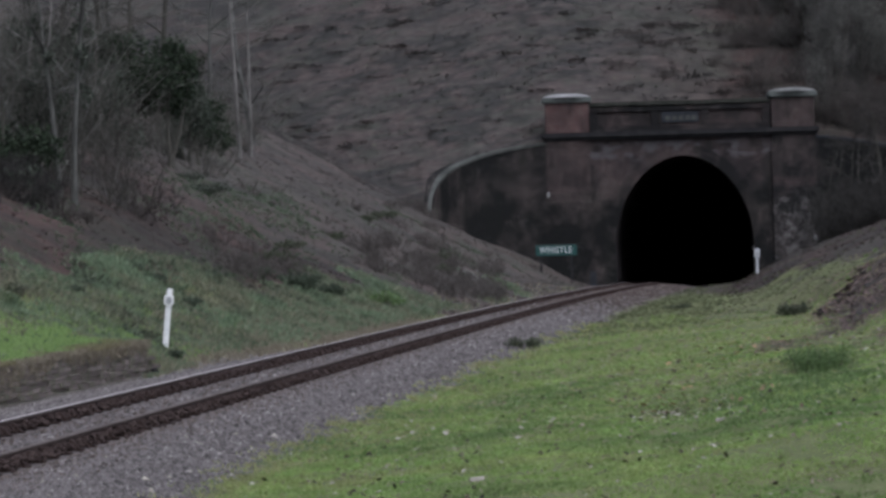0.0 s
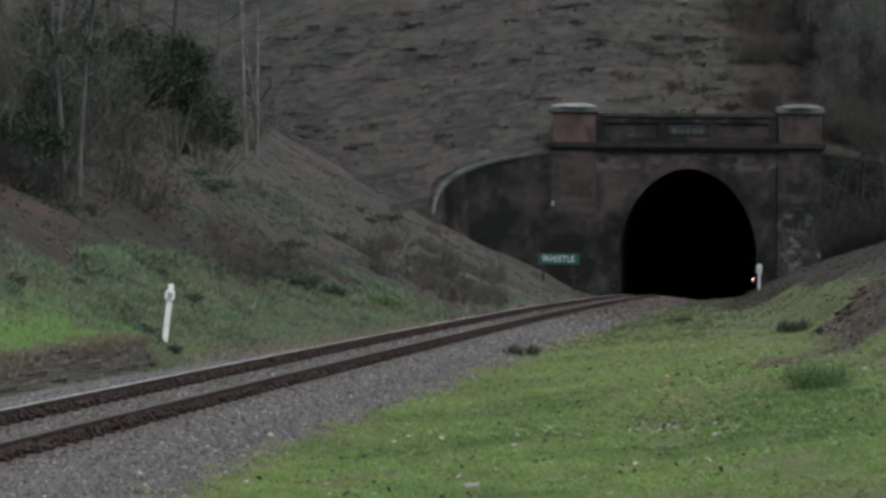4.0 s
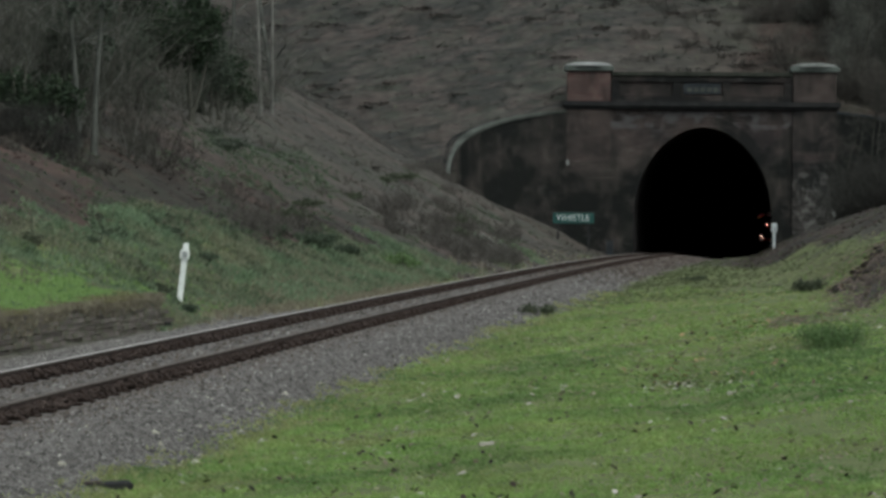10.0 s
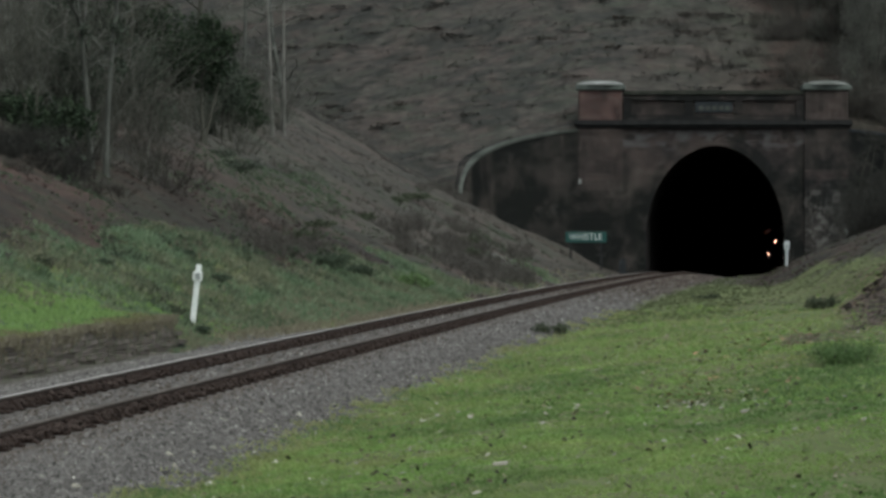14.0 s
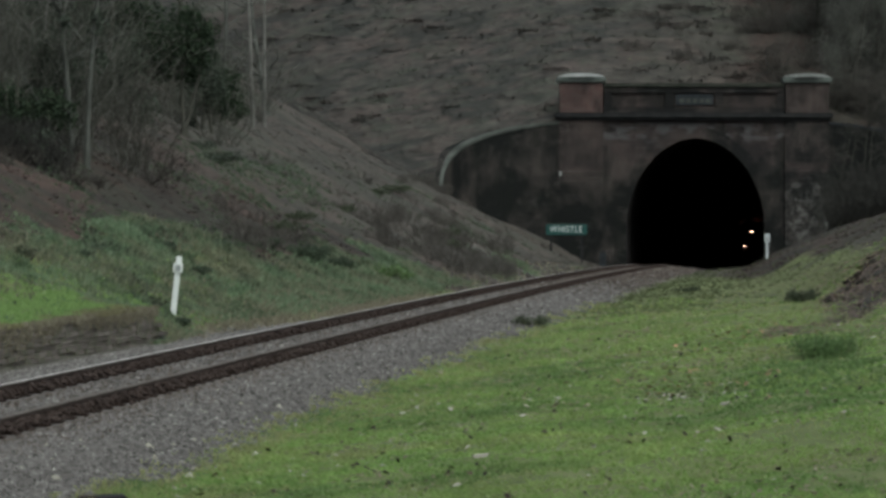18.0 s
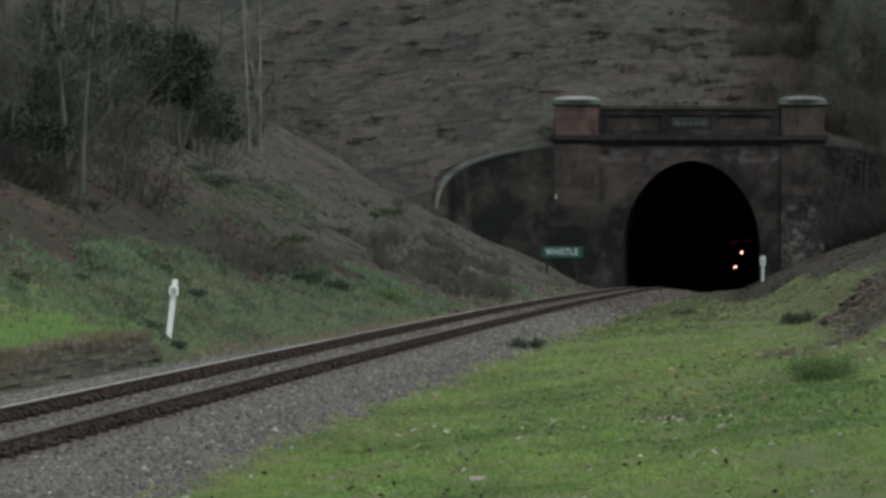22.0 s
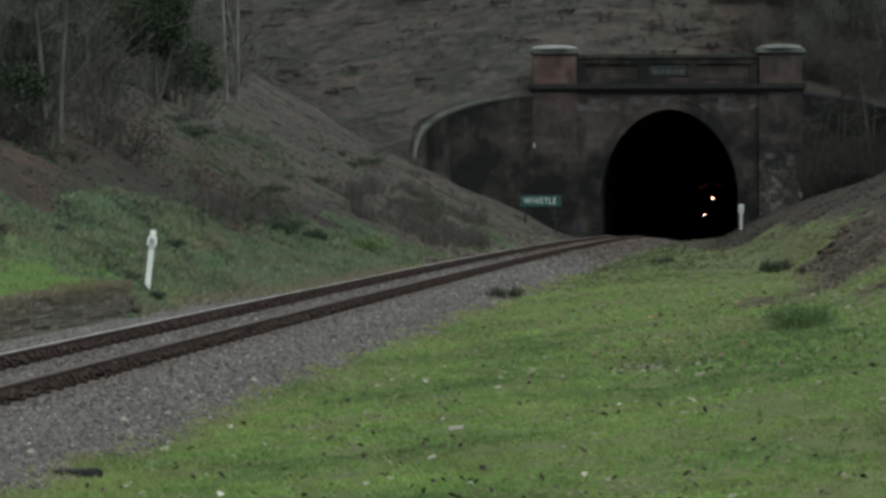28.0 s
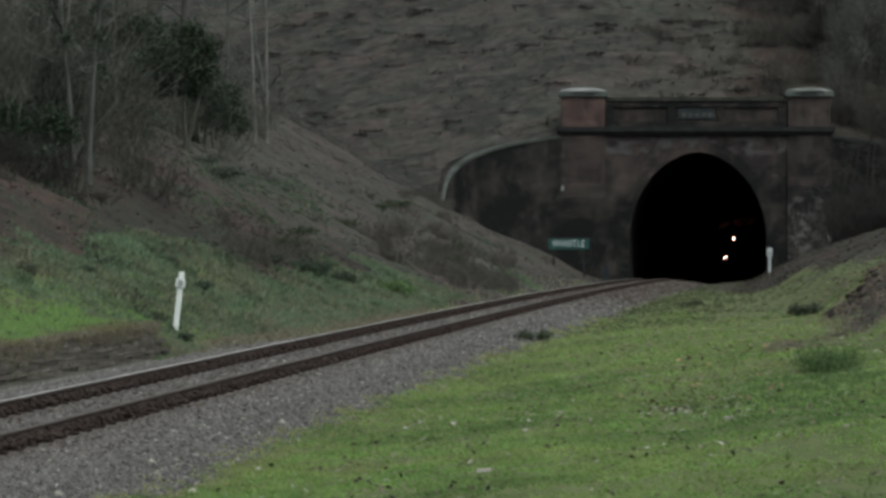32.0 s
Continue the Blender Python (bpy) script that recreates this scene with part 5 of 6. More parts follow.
tree(-8.88, 105.0, 11, 0.078, "twin-stemmed bare tree with mossy bark and ivy", 3, GREYBARK, 2, 16, 11, 0.24, 0.25, (0.0, 0), 0.22, 0.018)
tree(-7.55, 172.9, 12, 0.085, "slender pale-barked bare tree on the cutting slope", 5, PALEBARK, 1, 14, 5, 0.35, 0, (0.01, 0), 0.2, 0.015)
tree(-7.25, 177.1, 12, 0.075, "slender pale-barked bare tree on the cutting slope", 6, PALEBARK, 1, 14, 5, 0.35, 0, (0.0, 0), 0.2, 0.015)
holly(-8.5, 141.0, [(-0.5, 0, 3.2, 0.95, 0.8), (-1.4, 0.2, 3.2, 0.75, 0.6), (0.35, 0.3, 2.8, 0.7, 0.75), (-0.8, 0.4, 2.3, 0.6, 0.5), (0.1, 0.2, 4.0, 0.6, 0.45), (-2.2, 0.5, 3.8, 0.6, 0.5), (0.2, 0.4, 2.1, 0.45, 0.4), (-2.9, 0.3, 3.2, 0.7, 0.55), (-2.1, 0.3, 2.7, 0.6, 0.5), (0.7, 0.4, 3.5, 0.6, 0.5), (-3.5, 0.4, 4.0, 0.7, 0.55), (-2.6, 0.2, 4.4, 0.7, 0.5), (-1.4, 0.2, 4.2, 0.7, 0.5), (-4.2, 0.4, 4.5, 0.6, 0.5)],
      "dark evergreen holly with a bare lower trunk on the cutting slope", 8, 3.6)
holly(-8.4, 161.0, [(0, 0, 1.1, 0.8, 0.7), (0.6, 0.2, 0.8, 0.6, 0.5), (-0.7, 0.3, 1.5, 0.7, 0.6), (0.3, 0.3, 1.9, 0.6, 0.5)], "low dark evergreen bush among bare trees", 9, 1.6)
holly(-10.4, 104.0, [(0, 0, 0.35, 0.9, 0.5), (-1.1, 0.3, 0.6, 0.9, 0.6), (0.9, 0.4, 0.5, 0.6, 0.5), (-0.3, 0.3, 0.9, 0.6, 0.35)], "low dark evergreen bush among bare trees", 10, 1.5)
holly(-11.6, 118.0, [(0, 0, 0.5, 1.0, 0.8), (1.0, 0.4, 0.3, 0.9, 0.6), (-1.2, 0.4, 0.9, 1.0, 0.7)], "dark evergreen holly under bare trees", 11, 2.6)

tree(-8.95, 105.2, 4.4, 0.035, "slender pale sapling leaning over in the wood", 151, GREYBARK, 1, 6, 5, 0.4, 0.0, (-0.6, 0), 0.2, 0.03)
tree(-11.2, 121.0, 8.0, 0.05, "slender pale sapling in the wood", 153, PALEBARK, 2, 12, 9, 0.2, 0.0, (0.08, 0), 0.3, 0.05)


def shrub(x, y, w, h, seed, label, group, n=26, spray=TWIG):
    """A leafless shrub: many thin stems and twigs from one foot."""
    rnd = random.Random(seed)
    t = tagged(new("bare_shrub"), label, "shrub", group)
    t.location = (x, y, ground_z(x, y) - 0.05)
    lines = []
    for _ in range(n):
        pts, radii = grow(rnd, Vector((rnd.gauss(0, 0.2) * w, rnd.gauss(0, 0.2) * w, 0)), Vector((rnd.gauss(0, 0.45), rnd.gauss(0, 0.35), 1)).normalized(), h * rnd.uniform(0.6, 1.15), 0.016, 0.16, 6)
        lines.append((pts, radii))
        for _ in range(7):
            j = rnd.randint(1, 5)
            d = (pts[j + 1] - pts[j]).normalized() + Vector((rnd.gauss(0, 0.7), rnd.gauss(0, 0.6), rnd.gauss(0, 0.4)))
            lines.append(grow(rnd, pts[j], d.normalized(), h * rnd.uniform(0.2, 0.5), 0.008, 0.25, 4))
    ob = tagged(new("stem_mass", tubes("stem_mass", lines, 3, spray)), kind="stuff")
    ob.parent = t


rnd_w = random.Random(21)
for k, (x, y, h) in enumerate(((-9.7, 106.5, 3.4), (-10.4, 107.0, 3.6), (-8.0, 109.0, 2.2), (-9.2, 108.0, 3.6), (-11.0, 105.0, 3.2), (-7.6, 113.0, 1.6), (-10.0, 111.0, 4.4), (-8.7, 118.0, 2.2),
                               (-11.4, 108.5, 3.8), (-9.8, 126.0, 3.4), (-11.0, 128.0, 4.4), (-9.9, 140.0, 2.2), (-7.6, 147.0, 1.6), (-8.8, 152.0, 2.4), (-9.4, 158.0, 3.0), (-8.0, 168.0, 2.2), (-9.6, 170.0, 3.4))):
    shrub(x, y, 1.5, h, 500 + k, "tall leafless sapling thicket among the bare trees", "sapling thickets in the wood", 22, SLOPETWIG if k % 3 and y > 112 else TWIG)
for k in range(44):
    y = rnd_w.uniform(92, 190)
    s = -rnd_w.uniform(11.5 if y < 130 else 13.5, 21)
    shrub(line_x(y) + s, y, rnd_w.uniform(0.8, 1.8), rnd_w.uniform(1.2, 3.2), 300 + k, "leafless brown shrub in the cutting-side wood", "bare shrubs in the wood")
for k, (y, s, w, h) in enumerate(((107, -5.4, 1.5, 0.6), (111, -6.0, 1.6, 0.65), (115, -5.6, 1.3, 0.5), (139, -5.6, 1.7, 0.7), (144, -4.6, 1.5, 0.7), (147, -2.9, 1.2, 0.55), (151, -3.1, 1.3, 0.6), (155, -3.4, 1.3, 0.6), (160, -4.2, 1.4, 0.6), (148, -6.4, 1.8, 0.9),
                                  (153, -5.6, 1.6, 0.8), (158, -6.8, 1.8, 0.9), (163, -5.6, 1.5, 0.7), (141, -3.7, 1.3, 0.6), (148, -4.0, 1.4, 0.6), (170, -6.0, 1.6, 0.8), (178, -5.0, 1.5, 0.7), (118, -7.6, 1.4, 0.5))):
    for j in range(3):
        yy = y + rnd_w.uniform(-2, 2)
        shrub(line_x(yy) + s + rnd_w.uniform(-0.7, 0.7), yy, w, h * rnd_w.uniform(0.7, 1.1), 360 + 3 * k + j, "low leafless grey-brown shrub on the cutting slope", "low shrubs on the slope", 22, BRUSH)
for k, (x, y, w) in enumerate(((-10.2, 107.5, 0.7), (-8.2, 150.5, 0.6), (-9.6, 128, 0.8), (-12.5, 133, 1.2))):
    holly(x, y, [(rnd_w.uniform(-0.8, 0.8), rnd_w.uniform(-0.4, 0.4), 0.5 + 0.6 * j, w * rnd_w.uniform(0.5, 1.0), 0.6) for j in range(4)],
          "ragged grey-green bush under bare trees", 160 + k, 2, WOODGREEN)

for k in range(26):
    y = rnd_w.uniform(104, 215)
    x = line_x(y) - rnd_w.uniform(12.5, 26) - (3 if y > 180 else 0)
    size = rnd_w.uniform(8, 13), rnd_w.uniform(0.07, 0.14)
    bark, ivy, lean = rnd_w.choice((BARK, GREYBARK)), rnd_w.choice((0, 0, 0.14)), rnd_w.uniform(-0.12, 0.12)
    if abs(x + 0.0565 * y) > 0.7:   # none before the holly
        tree(x, y, *size, "bare grey-brown woodland tree on the cutting slope", 40 + k, bark, 1, 12, 7, 0.15, ivy, (lean, 0), 0.3)
for k in range(15):
    y = FACE_Y + rnd_w.uniform(1.5, 24)
    x = ARCH_X + rnd_w.uniform(8.6, 19)
    tree(x, y, rnd_w.uniform(9, 14), rnd_w.uniform(0.09, 0.17), "dark bare tree beside the tunnel portal", 80 + k, GREYBARK,
         1, 16, 11, 0.05, rnd_w.choice((0.2, 0.35)), (rnd_w.uniform(-0.15, 0.05), 0), 0.38, group="trees beside the portal", spray=BRUSH)


for k, (x, y, w) in enumerate(((22.6, 233.5, 1.0), (23.6, 239.5, 1.4), (22.2, 251, 1.6), (25.6, 249, 1.8), (24.5, 236, 1.5), (27.0, 233, 1.6), (25.8, 242, 1.9), (29.0, 240, 2.0), (23.2, 246, 1.6), (20.8, 244.5, 1.0), (21.6, 240.5, 1.1), (20.6, 248, 1.2), (22.4, 237.5, 1.0), (22.2, 252, 1.6), (20.2, 254, 1.4))):
    holly(x, y, [(rnd_w.uniform(-1, 1), rnd_w.uniform(-0.6, 0.6), 1.2 + 1.3 * j, w * rnd_w.uniform(0.6, 1.0), 1.1) for j in range(5)],
          "tall dark ivy-clad growth beside the tunnel portal", 60 + k, 6, THICKET)


for k, (x, y, h) in enumerate(((20.3, 217, 5.5), (21.3, 212, 6.5), (22.3, 218, 7), (23.2, 214, 7.5), (21.0, 221, 6), (24.0, 220, 8), (22.6, 209, 6))):
    tree(x, y, h, 0.045, "bare tree with tangled twigs before the wing wall", 120 + k, BARK, 1, 16, 10, 0.02, 0, (rnd_w.uniform(-0.12, 0.08), 0), 0.3, group="trees beside the portal", spray=DARKTWIG)
for k in range(22):
    x = rnd_w.uniform(21.5, 28)
    shrub(x, FACE_Y + rnd_w.uniform(0.8, 4.5), rnd_w.uniform(1.0, 1.8), rnd_w.uniform(1.4, 2.8), 600 + k, "leafless grey scrub behind the wing wall", "scrub beside the portal", 44, BRUSH)
for k in range(34):
    y = rnd_w.uniform(200, 222)
    shrub(y * rnd_w.uniform(0.094, 0.108), y, rnd_w.uniform(0.8, 1.6), rnd_w.uniform(1.2, 3.0), 450 + k, "dark leafless scrub before the wing wall", "scrub beside the portal", 34, DARKTWIG)


def bush(x, y, w, h, label, material, count, size, group):
    b = tagged(new("bush"), label, "bush", group)
    b.location = (x, y, ground_z(x, y))
    rnd = random.Random(int(x * 100 + y * 10))
    blobs = [(rnd.uniform(-0.5, 0.5) * w, rnd.uniform(-0.3, 0.3) * w, h * rnd.uniform(0.25, 0.6), w * 0.35, h * 0.4) for _ in range(6)]
    ob = new("foliage", leaf_cloud("foliage", blobs, count, size, material))
    ob.parent = b
    stems = [grow(rnd, Vector((rnd.uniform(-0.3, 0.3) * w, 0, -0.05)), Vector((rnd.gauss(0, 0.5), rnd.gauss(0, 0.3), 1)).normalized(), h, 0.012, 0.2, 4) for _ in range(8)]
    ob = tagged(new("stem_mass", tubes("stem_mass", stems, 3, BARK)), kind="stuff")
    ob.parent = b


G1 = "tufts in the grass"
bush(4.84, 53.0, 0.85, 0.36, "low dark green leafy clump in the grass", CLUMP, 16000, 0.011, G1)
bush(7.3, 122.9, 0.6, 0.14, "flat dark clump in the rough grass", BRAMBLE, 5000, 0.025, G1)
bush(7.85, 91.0, 0.55, 0.32, "low dark brown and mossy clump in the grass", BRAMBLE, 4500, 0.025, G1)
bush(1.9, 86.6, 0.5, 0.24, "low dark green clump at the ballast edge", BRAMBLE, 6000, 0.02, G1)
G3 = "bushes along the foot of the cutting"
bush(-1.25, 118.0, 1.1, 0.5, "low green bramble bush at the ballast edge", CLUMP, 900, 0.04, G3)
for k, (x, y, w) in enumerate(((-9.6, 97, 1.3), (-8.9, 100.5, 1.2), (-8.2, 103, 1.0), (-9.9, 94.5, 1.1), (-8.4, 97.5, 1.0))):
    shrub(x, y, w, 0.4, 560 + k, "low dark bramble tangle on the slope", G3, 34, SLOPETWIG)
bush(-4.66, 78.2, 0.3, 0.22, "small dark green clump beside the white post", MOSS, 4000, 0.025, G3)
bush(-5.02, 79.9, 0.16, 0.18, "small dark tuft at the foot of the white post", MOSS, 1500, 0.02, G3)
bush(-5.42, 81.6, 0.34, 0.22, "small brownish tuft beside the white post", BRAMBLE, 2500, 0.022, G3)
bush(-7.6, 78.5, 0.5, 0.25, "small dark green shrub on the lawn slope", BRAMBLE, 1200, 0.03, G3)
for k, (x, y, w, h) in enumerate(((-9.3, 101.0, 1.0, 0.4), (-10.1, 99.0, 0.9, 0.35), (-9.9, 102.5, 0.9, 0.4), (-6.9, 133.0, 1.1, 0.4), (-7.6, 138.0, 0.8, 0.35))):
    bush(x, y, w, h, "grey-green ivy and bramble on the wooded slope", WOODGREEN, 1600, 0.035, "undergrowth in the wood")
for k in range(9):
    shrub(rnd_w.uniform(-10.6, -8.9), rnd_w.uniform(96, 103), 1.2, rnd_w.uniform(0.5, 0.9), 580 + k, "low leafless tangle on the wooded slope", "undergrowth in the wood", 34, DARKTWIG)
G2 = "scrub on the cutting slope"
for y, s, w, h in ((110, -4.7, 1.0, 0.4), (112.5, -5.1, 0.9, 0.35), (114, -4.4, 0.8, 0.35), (107, -5.3, 0.7, 0.3), (99, -5.4, 0.5, 0.25), (93, -5.6, 0.45, 0.22), (90, -4.6, 0.4, 0.2), (84, -5.9, 0.35, 0.2), (87, -6.3, 0.4, 0.2)):
    bush(line_x(y) + s, y, w, h, "dark green leafy clump on the grassy slope", MOSS, 3000, 0.03, G2)
for k in range(7):
    y = rnd_w.uniform(104, 190)
    bush(line_x(y) - rnd_w.uniform(5, 11), y, rnd_w.uniform(0.5, 1.3), rnd_w.uniform(0.25, 0.5), "low green bramble clump on the slope", BRAMBLE, 1500, 0.035, G2)
for k in range(110):
    x, y = rnd_w.uniform(-14, 24), FACE_Y + rnd_w.uniform(2, 22)
    if behind_wing(x, y):
        bush(x, y, rnd_w.uniform(0.6, 1.7), rnd_w.uniform(0.12, 0.3), "flattened brown scrub on the hillside", rnd_w.choice((HILL_LITTER, DRY, HILL_LITTER, DARKTWIG)), 420, 0.05, "scrub above the tunnel")


for k in range(14):
    x = rnd_w.uniform(2, 22)
    y = crest_y(x) + rnd_w.uniform(9, 13)
    bush(x, y, rnd_w.uniform(1.8, 3.0), rnd_w.uniform(1.5, 2.4), "dark hedge bush behind the meadow", THICKET, 300, 0.09, "hedge above the hillside")
for k in range(14):
    x, y = rnd_w.uniform(22, 30), FACE_Y + rnd_w.uniform(1.2, 12)
    bush(x, y, rnd_w.uniform(1.2, 2.2), rnd_w.uniform(0.8, 1.8), "dark tangled thicket beside the tunnel portal", THICKET, 420, 0.07, "thicket beside the portal")


for k in range(26):
    x, y = rnd_w.uniform(17.5, 25), FACE_Y + rnd_w.uniform(3, 22)
    shrub(x, y, rnd_w.uniform(1.0, 2.0), rnd_w.uniform(1.2, 2.6), 400 + k, "leafless grey scrub on the hillside beside the portal", "scrub beside the portal", 44, BRUSH)
for k in range(46):
    y = rnd_w.uniform(140, 222)
    x = line_x(y) - rnd_w.uniform(3.6, 11.5)
    shrub(x, y, rnd_w.uniform(0.8, 1.6), rnd_w.uniform(0.25, 0.55), 720 + k, "low leafless grey-brown shrub on the cutting slope", "low shrubs on the slope", 14, BRUSH)
for k in range(7):
    x, y, _ = wing(-1, rnd_w.uniform(0.82, 1.0))
    shrub(x - rnd_w.uniform(-0.1, 0.8), y - rnd_w.uniform(0.3, 2.5), 0.9, rnd_w.uniform(0.4, 0.9), 690 + k, "leafless brush growing against the wing wall's end", "scrub beside the portal", 22, BRUSH)
for k in range(34):
    x, y = rnd_w.uniform(10.5, 19.5), FACE_Y + rnd_w.uniform(2.5, 13)
    shrub(x, y, rnd_w.uniform(1.2, 2.2), rnd_w.uniform(0.3, 0.6), 640 + k, "low leafless brown scrub on the hillside above the parapet", "scrub above the tunnel", 26, SLOPETWIG)

# ---- lineside things ----
def offcut():
    x, y = -2.72, 34.3
    t = tagged(new("sleeper_offcut"), "dark weathered sleeper offcut lying at the ballast edge", "timber")
    t.matrix_basis = pose(x, y, ground_z(x, y) + 0.02, 2, -3, 12)
    part("timber", box(-0.2, 0.2, -0.13, 0.13, -0.06, 0.03, 0.012), STRING, t)
    part("end_plate", box(-0.19, -0.05, -0.09, 0.09, 0.031, 0.04), RAIL_SIDE, t)


offcut()


def fallen_pole(x0, y0, x1, y1, r, label):
    a, b = Vector((x0, y0, ground_z(x0, y0) + r + 0.05)), Vector((x1, y1, ground_z(x1, y1) + 0.35))
    t = tagged(new("fallen_branch"), label, "branch", "pale branches on the slope")
    rnd = random.Random(int(y0 * 10))
    pts = [a.lerp(b, k / 8) + Vector((rnd.gauss(0, 0.02), 0, abs(rnd.gauss(0, 0.03)))) for k in range(9)]
    ob = new("stem", tubes("stem", [(pts, [r * (1 - 0.06 * k) for k in range(9)])], 6, PALEBARK))
    ob.parent = t


fallen_pole(2.45, 156, 1.45, 163, 0.05, "pale fallen branch on the slope beside the line")
fallen_pole(2.7, 157, 1.9, 165, 0.042, "thin pale fallen branch on the slope beside the line")
fallen_pole(2.25, 154, 1.25, 160, 0.036, "thin pale fallen branch on the slope beside the line")

def post(x, y, height, lean, label):
    p = tagged(new("lineside_post"), label, "lineside post", "white lineside posts")
    p.matrix_basis = pose(x, y, ground_z(x, y), 0, lean, 0)
    part("base", box(-0.06, 0.06, -0.05, 0.05, -0.3, 0.05, 0.01), SLEEPER, p, "dark muddy foot")
    part("shaft", box(-0.052, 0.052, -0.045, 0.045, 0.051, height, 0.01), WHITE, p)
    plate_ob = part("plate", box(-0.09, 0.09, -0.075, -0.046, height - 0.31, height - 0.13, 0.012), WHITE, p, "square white plate")
    part("plate_face", box(-0.048, 0.048, -0.08, -0.0755, height - 0.285, height - 0.165, 0.002), GREY_FACE, plate_ob, "weathered grey plate face")
    return p


post(-5.0, 80.0, 1.17, 6.2, "white wooden lineside post leaning on the grassy bank")


def square_post(x, y, label):
    p = tagged(new("lineside_post"), label, "lineside post", "white lineside posts")
    p.location = (x, y, EYE_Z - 0.8)
    part("shaft", box(-0.055, 0.055, -0.05, 0.05, -0.4, 0.74, 0.012), DULL_WHITE, p)
    head = part("head", box(-0.12, 0.12, -0.07, 0.07, 0.741, 1.14, 0.02), DULL_WHITE, p)
    part("mark", box(-0.05, 0.05, -0.076, -0.0705, 0.79, 0.96, 0.002), GREY_FACE, head, "small grey mark")


square_post(14.76, 190.0, "white square-headed lineside post beside the tunnel mouth")


def lettering(name, words, size, width, x, y, z, material, parent):
    cu = bpy.data.curves.new(name, "FONT")
    cu.body, cu.size, cu.extrude, cu.align_x, cu.align_y = words, size, 0.008, "CENTER", "CENTER"
    cu.space_character = 1.1
    cu.offset = 0.003
    tmp = new(name, cu)
    bpy.context.view_layer.update()
    me = bpy.data.meshes.new_from_object(tmp.evaluated_get(bpy.context.evaluated_depsgraph_get()))
    bpy.data.objects.remove(tmp)
    me.materials.append(material)
    ob = new(name, me)
    ob.parent = parent
    wide = max(v.co.x for v in me.vertices) - min(v.co.x for v in me.vertices)
    ob.matrix_basis = pose(x, y, z, 90, 0, 0) @ Matrix.Diagonal((width / wide, 1, 1, 1))
    return ob


def whistle_board():
    x, y = 6.74, 222.0
    g = ground_z(x, y)
    b = tagged(new("whistle_board"), "green enamel board with white WHISTLE lettering on two posts", "railway sign")
    b.location = (x, y, g)
    zc = EYE_Z + 0.6 - g
    part("board", box(-1.07, 1.07, -0.025, 0.025, zc - 0.28, zc + 0.28, 0.012), SIGN_GREEN, b)
    part("edge", box(-1.09, 1.09, -0.035, 0.03, zc + 0.281, zc + 0.305, 0.005), COPING, b, "pale top edge")
    for sx in (-0.8, 0.8):
        part("post", box(sx - 0.05, sx + 0.05, 0.026, 0.12, -0.4, zc + 0.2, 0.01), STRING, b)
    lettering("lettering", "WHISTLE", 0.47, 1.7, -0.02, -0.036, zc, SIGN_WHITE, b)


whistle_board()


def marker(x, y, w, h, label):
    m = tagged(new("trackside_cabinet"), label, "cabinet")
    m.location = (x, y, ground_z(x, y))
    part("body", box(-w / 2, w / 2, -0.15, 0.15, -0.2, h, 0.03), PLAQUE, m)
    part("lid", box(-w / 2 - 0.03, w / 2 + 0.03, -0.18, 0.18, h + 0.002, h + 0.06, 0.015), PLAQUE, m)


marker(8.9, 228.4, 0.36, 0.75, "small grey concrete cabinet at the foot of the portal")


def plate(x, z, w, h, label):
    p = tagged(new("wall_plate"), label, "plate", "small plates on the portal")
    p.location = (x, FACE_Y - PROUD - 0.002, z)
    part("plate", box(-w / 2, w / 2, -0.02, 0, -h / 2, h / 2, 0.005), CAPSTONE, p)
    for k in (-1, 1):
        part("bolt", cyl((k * w * 0.35, -0.02, 0), (k * w * 0.35, -0.032, 0), 0.015, seg=8), STEEL, p)


plate(ARCH_X - 7.28, EYE_Z + 3.65, 0.14, 0.28, "small pale plate fixed to the pilaster")
plate(ARCH_X + 7.2, EYE_Z + 0.9, 0.22, 0.3, "small white plate fixed to the pilaster")


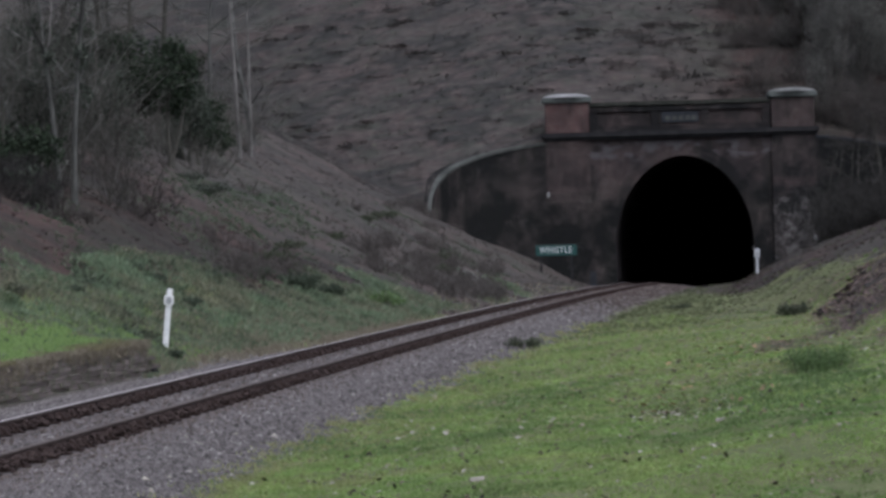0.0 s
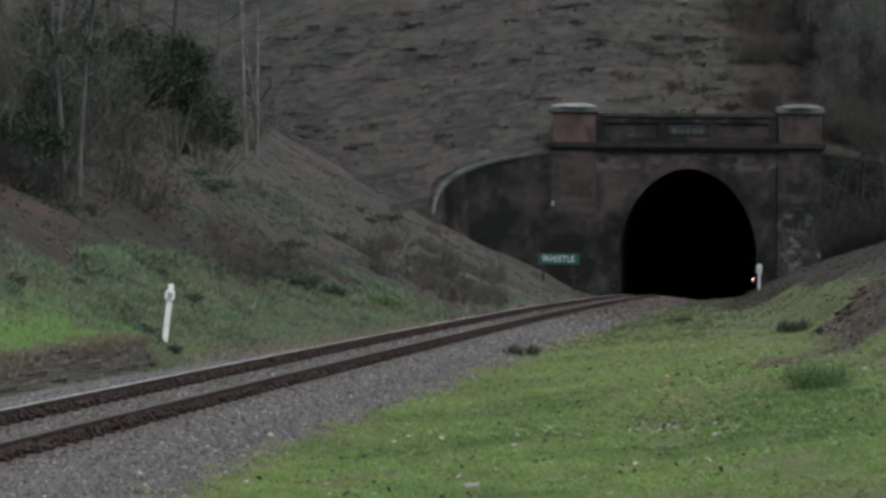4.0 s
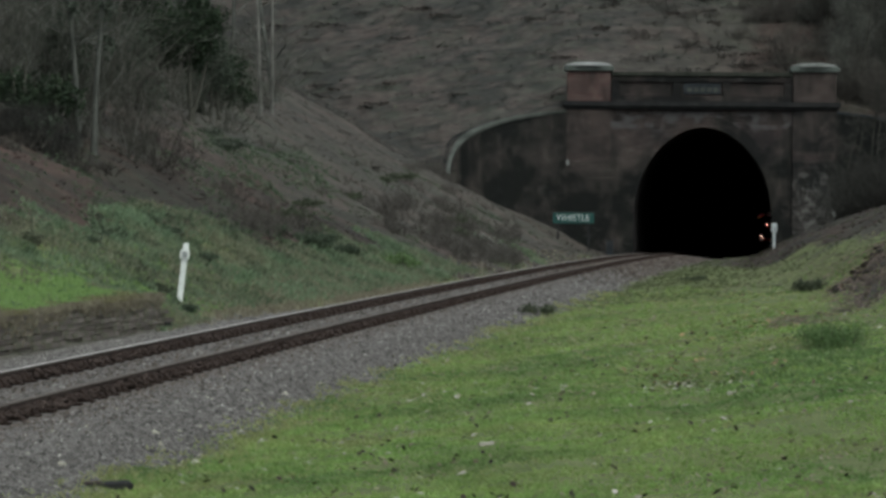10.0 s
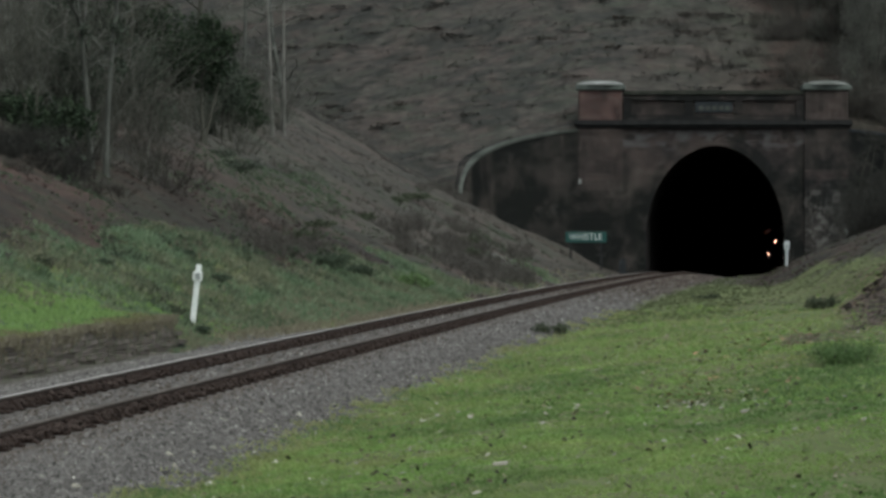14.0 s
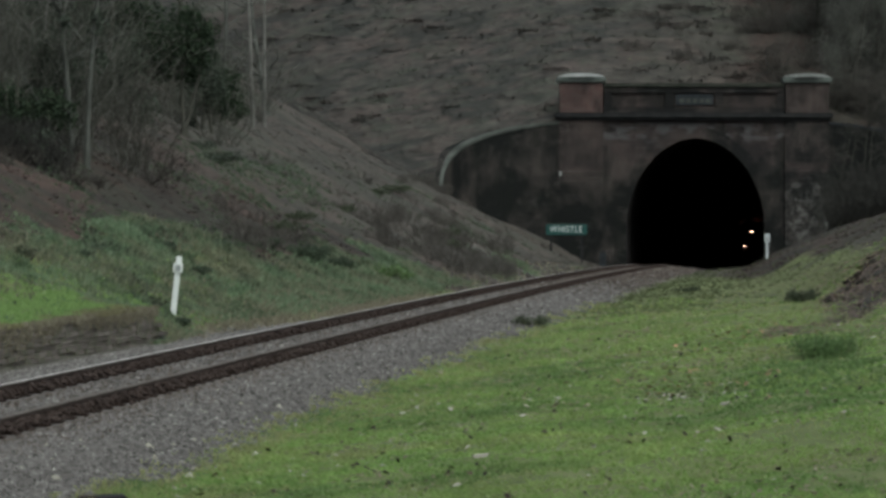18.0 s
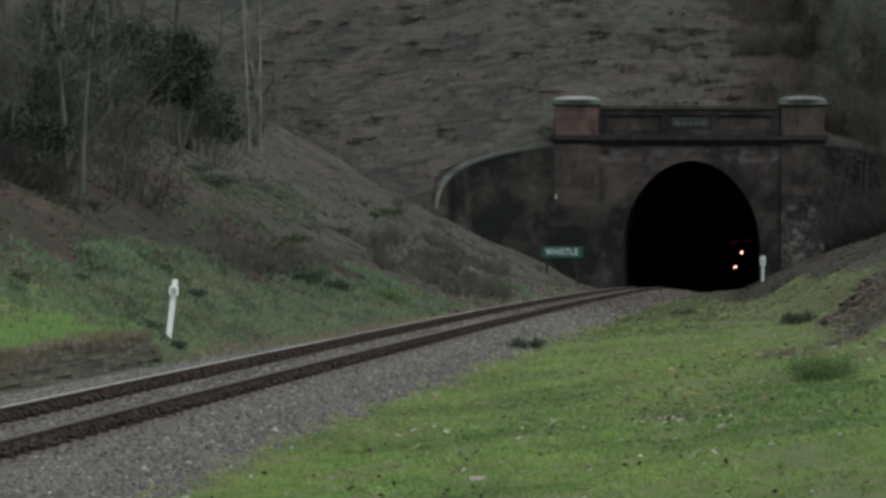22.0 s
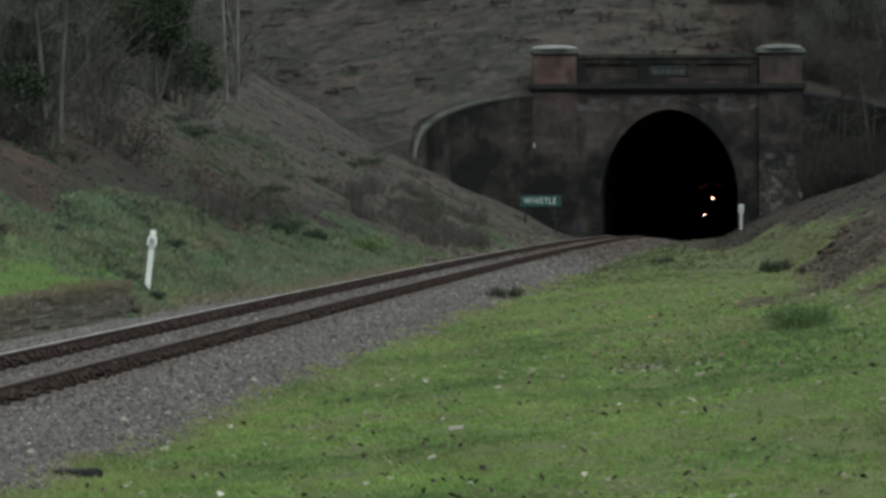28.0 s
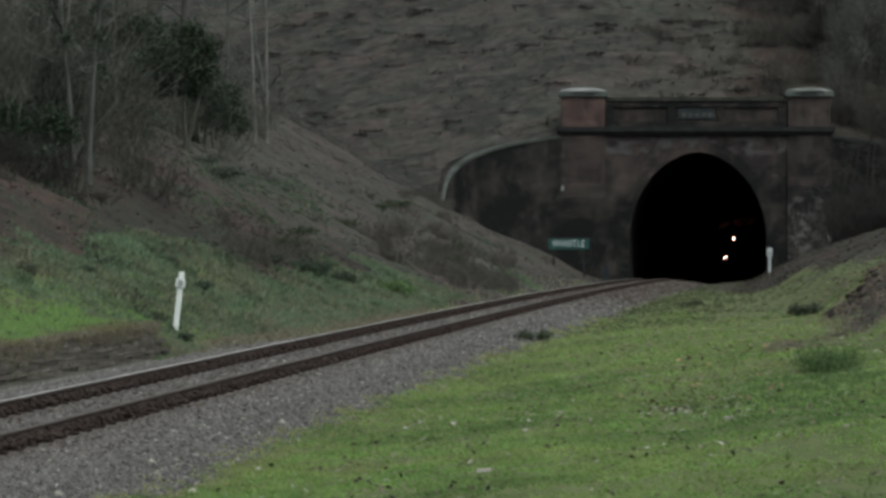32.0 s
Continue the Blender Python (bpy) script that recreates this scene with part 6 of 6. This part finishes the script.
# ---- the approaching train ----
def locomotive():
    lo = tagged(new("steam_locomotive"), "black steam locomotive with two lit oil lamps in the tunnel", "locomotive")
    part("frame", box(-1.0, 1.0, 0.3, 9.6, 1.0, 1.3, 0.03), BLACK, lo)
    part("running_plate", box(-1.25, 1.25, 0.15, 9.8, 1.302, 1.36, 0.01), BLACK, lo)
    beam = part("buffer_beam", box(-1.22, 1.22, 0.0, 0.14, 0.85, 1.34, 0.015), BEAM_RED, lo, "red buffer beam")
    for sx in (-0.87, 0.87):
        buf = part("buffer", cyl((sx, 0, 1.06), (sx, -0.35, 1.06), 0.11), BLACK, lo)
        part("buffer_head", cyl((sx, -0.351, 1.06), (sx, -0.42, 1.06), 0.23, 0.21, 20), STEEL, buf)
    part("coupling_hook", cyl((0, -0.01, 1.05), (0, -0.22, 1.0), 0.04, seg=8), STEEL, beam)
    part("smokebox", cyl((0, 0.9, 2.6), (0, 2.6, 2.6), 0.86, seg=32), BLACK, lo)
    door = part("smokebox_door", cyl((0, 0.9, 2.6), (0, 0.78, 2.6), 0.66, 0.56, 32), BLACK, lo)
    part("door_handle", cyl((0, 0.779, 2.6), (0, 0.7, 2.6), 0.05, seg=10), STEEL, door)
    part("boiler", cyl((0, 2.602, 2.6), (0, 7.2, 2.6), 0.8, 0.86, 32), BLACK, lo)
    chim = part("chimney", cyl((0, 1.75, 3.4), (0, 1.75, 3.95), 0.28, 0.24, 20), BLACK, lo)
    # glowing disc added on the chimney to light the steam wisps red
    part("glow_disc", cyl((0, 1.75, 3.951), (0, 1.75, 3.953), 0.2, seg=16), STEAM_GLOW, chim, "glowing disc added to light the steam red")
    part("dome", cyl((0, 4.6, 3.3), (0, 4.6, 3.8), 0.38, 0.26, 20), BLACK, lo)
    part("firebox", box(-0.75, 0.75, 6.2, 7.6, 1.37, 3.3, 0.15), BLACK, lo)
    part("cab", box(-1.22, 1.22, 7.604, 9.6, 1.37, 3.75, 0.12), BLACK, lo)
    for sx in (-0.72, 0.72):
        part("cab_window", cyl((sx, 7.6, 3.05), (sx, 7.58, 3.05), 0.2, seg=20), STEEL, lo)
    part("tender", box(-1.25, 1.25, 9.9, 15.6, 1.1, 3.0, 0.06), BLACK, lo)
    for x, z, name in ((0.0, 3.56, "top lamp"), (-0.9, 1.62, "buffer beam lamp")):
        y = 1.05 if x == 0 else 0.1
        lamp = part("lamp", box(x - 0.11, x + 0.11, y - 0.13, y + 0.1, z - 0.2, z + 0.2, 0.02), BLACK, lo)
        part("lamp_glass", cyl((x, y - 0.131, z), (x, y - 0.16, z), 0.07, 0.066, 20), LAMP_GLASS, lamp, "bright warm lamp glass")
        # open hood added: cuts lamp spill, its red imitates the lamp's halo
        bm = bmesh.new()
        rings = [[bm.verts.new((x + 0.1 * math.cos(a * math.pi / 10), yy, z + 0.1 * math.sin(a * math.pi / 10))) for a in range(20)] for yy in (y - 0.13, y - 0.42)]
        for k in range(20):
            bm.faces.new((rings[0][k], rings[0][(k + 1) % 20], rings[1][(k + 1) % 20], rings[1][k]))
        part("lamp_hood", bm, BEAM_RED, lamp, "hood added to cut spill, red for the halo")
    rnd = random.Random(4)
    for cx, cz, rx, rz in ((-1.9, 5.0, 0.9, 0.36), (-1.1, 5.2, 0.6, 0.3), (1.0, 5.45, 1.0, 0.42), (1.8, 5.65, 0.7, 0.34)):
        bm = bmesh.new()
        bmesh.ops.create_icosphere(bm, subdivisions=4, radius=1)
        for v in bm.verts:
            v.co *= 1 + 0.5 * noise.fractal(v.co * 1.7 + Vector((cx, cz, 0)), 1, 2, 4)
            v.co = Vector((cx + v.co.x * rx, 2.6 + v.co.y * 1.2, cz + v.co.z * rz + 0.12 * v.co.x))
        part("steam_wisp", bm, STEAM, lo, "exhaust steam under the tunnel crown")
    wheels = []
    for y in (2.2, 4.4, 6.6):
        for sx in (-1, 1):
            bm = cyl((-0.06, 0, 0), (0.06, 0, 0), 0.95, seg=28)
            w = part("wheel", bm, BLACK, lo)
            w.matrix_basis = pose(sx * 0.75, y, 0.95)
            part("crank_pin", cyl((sx * 0.061, 0.3, 0), (sx * 0.2, 0.3, 0), 0.07, seg=10), STEEL, w)
            wheels.append((w, sx * 0.75, y))
    return lo, wheels


LOCO, WHEELS = locomotive()
COURSE = ((0, 3.66), (3, 3.43), (6, 3.25), (9, 3.07), (13, 2.84), (19, 2.54), (23, 2.37), (28, 2.16), (32, 1.97))


def loco_pose(y):
    return pose(line_x(y), y, line_z(y), 0, 0, -math.degrees(math.atan2(20.5, PORTAL)))


def motions():
    walk(LOCO, [(t, loco_pose(u * PORTAL)) for t, u in COURSE])
    ts, us = [c[0] for c in COURSE], [c[1] for c in COURSE]
    for w, x, y in WHEELS:
        rows = []
        for k in range(0, 481):
            t = k / 15
            way = (us[0] - lerp(t, ts, us)) * PORTAL
            rows.append((t, pose(x, y, 0.95, math.degrees(way / 0.95), 0, 0)))
        walk(w, rows)


motions()
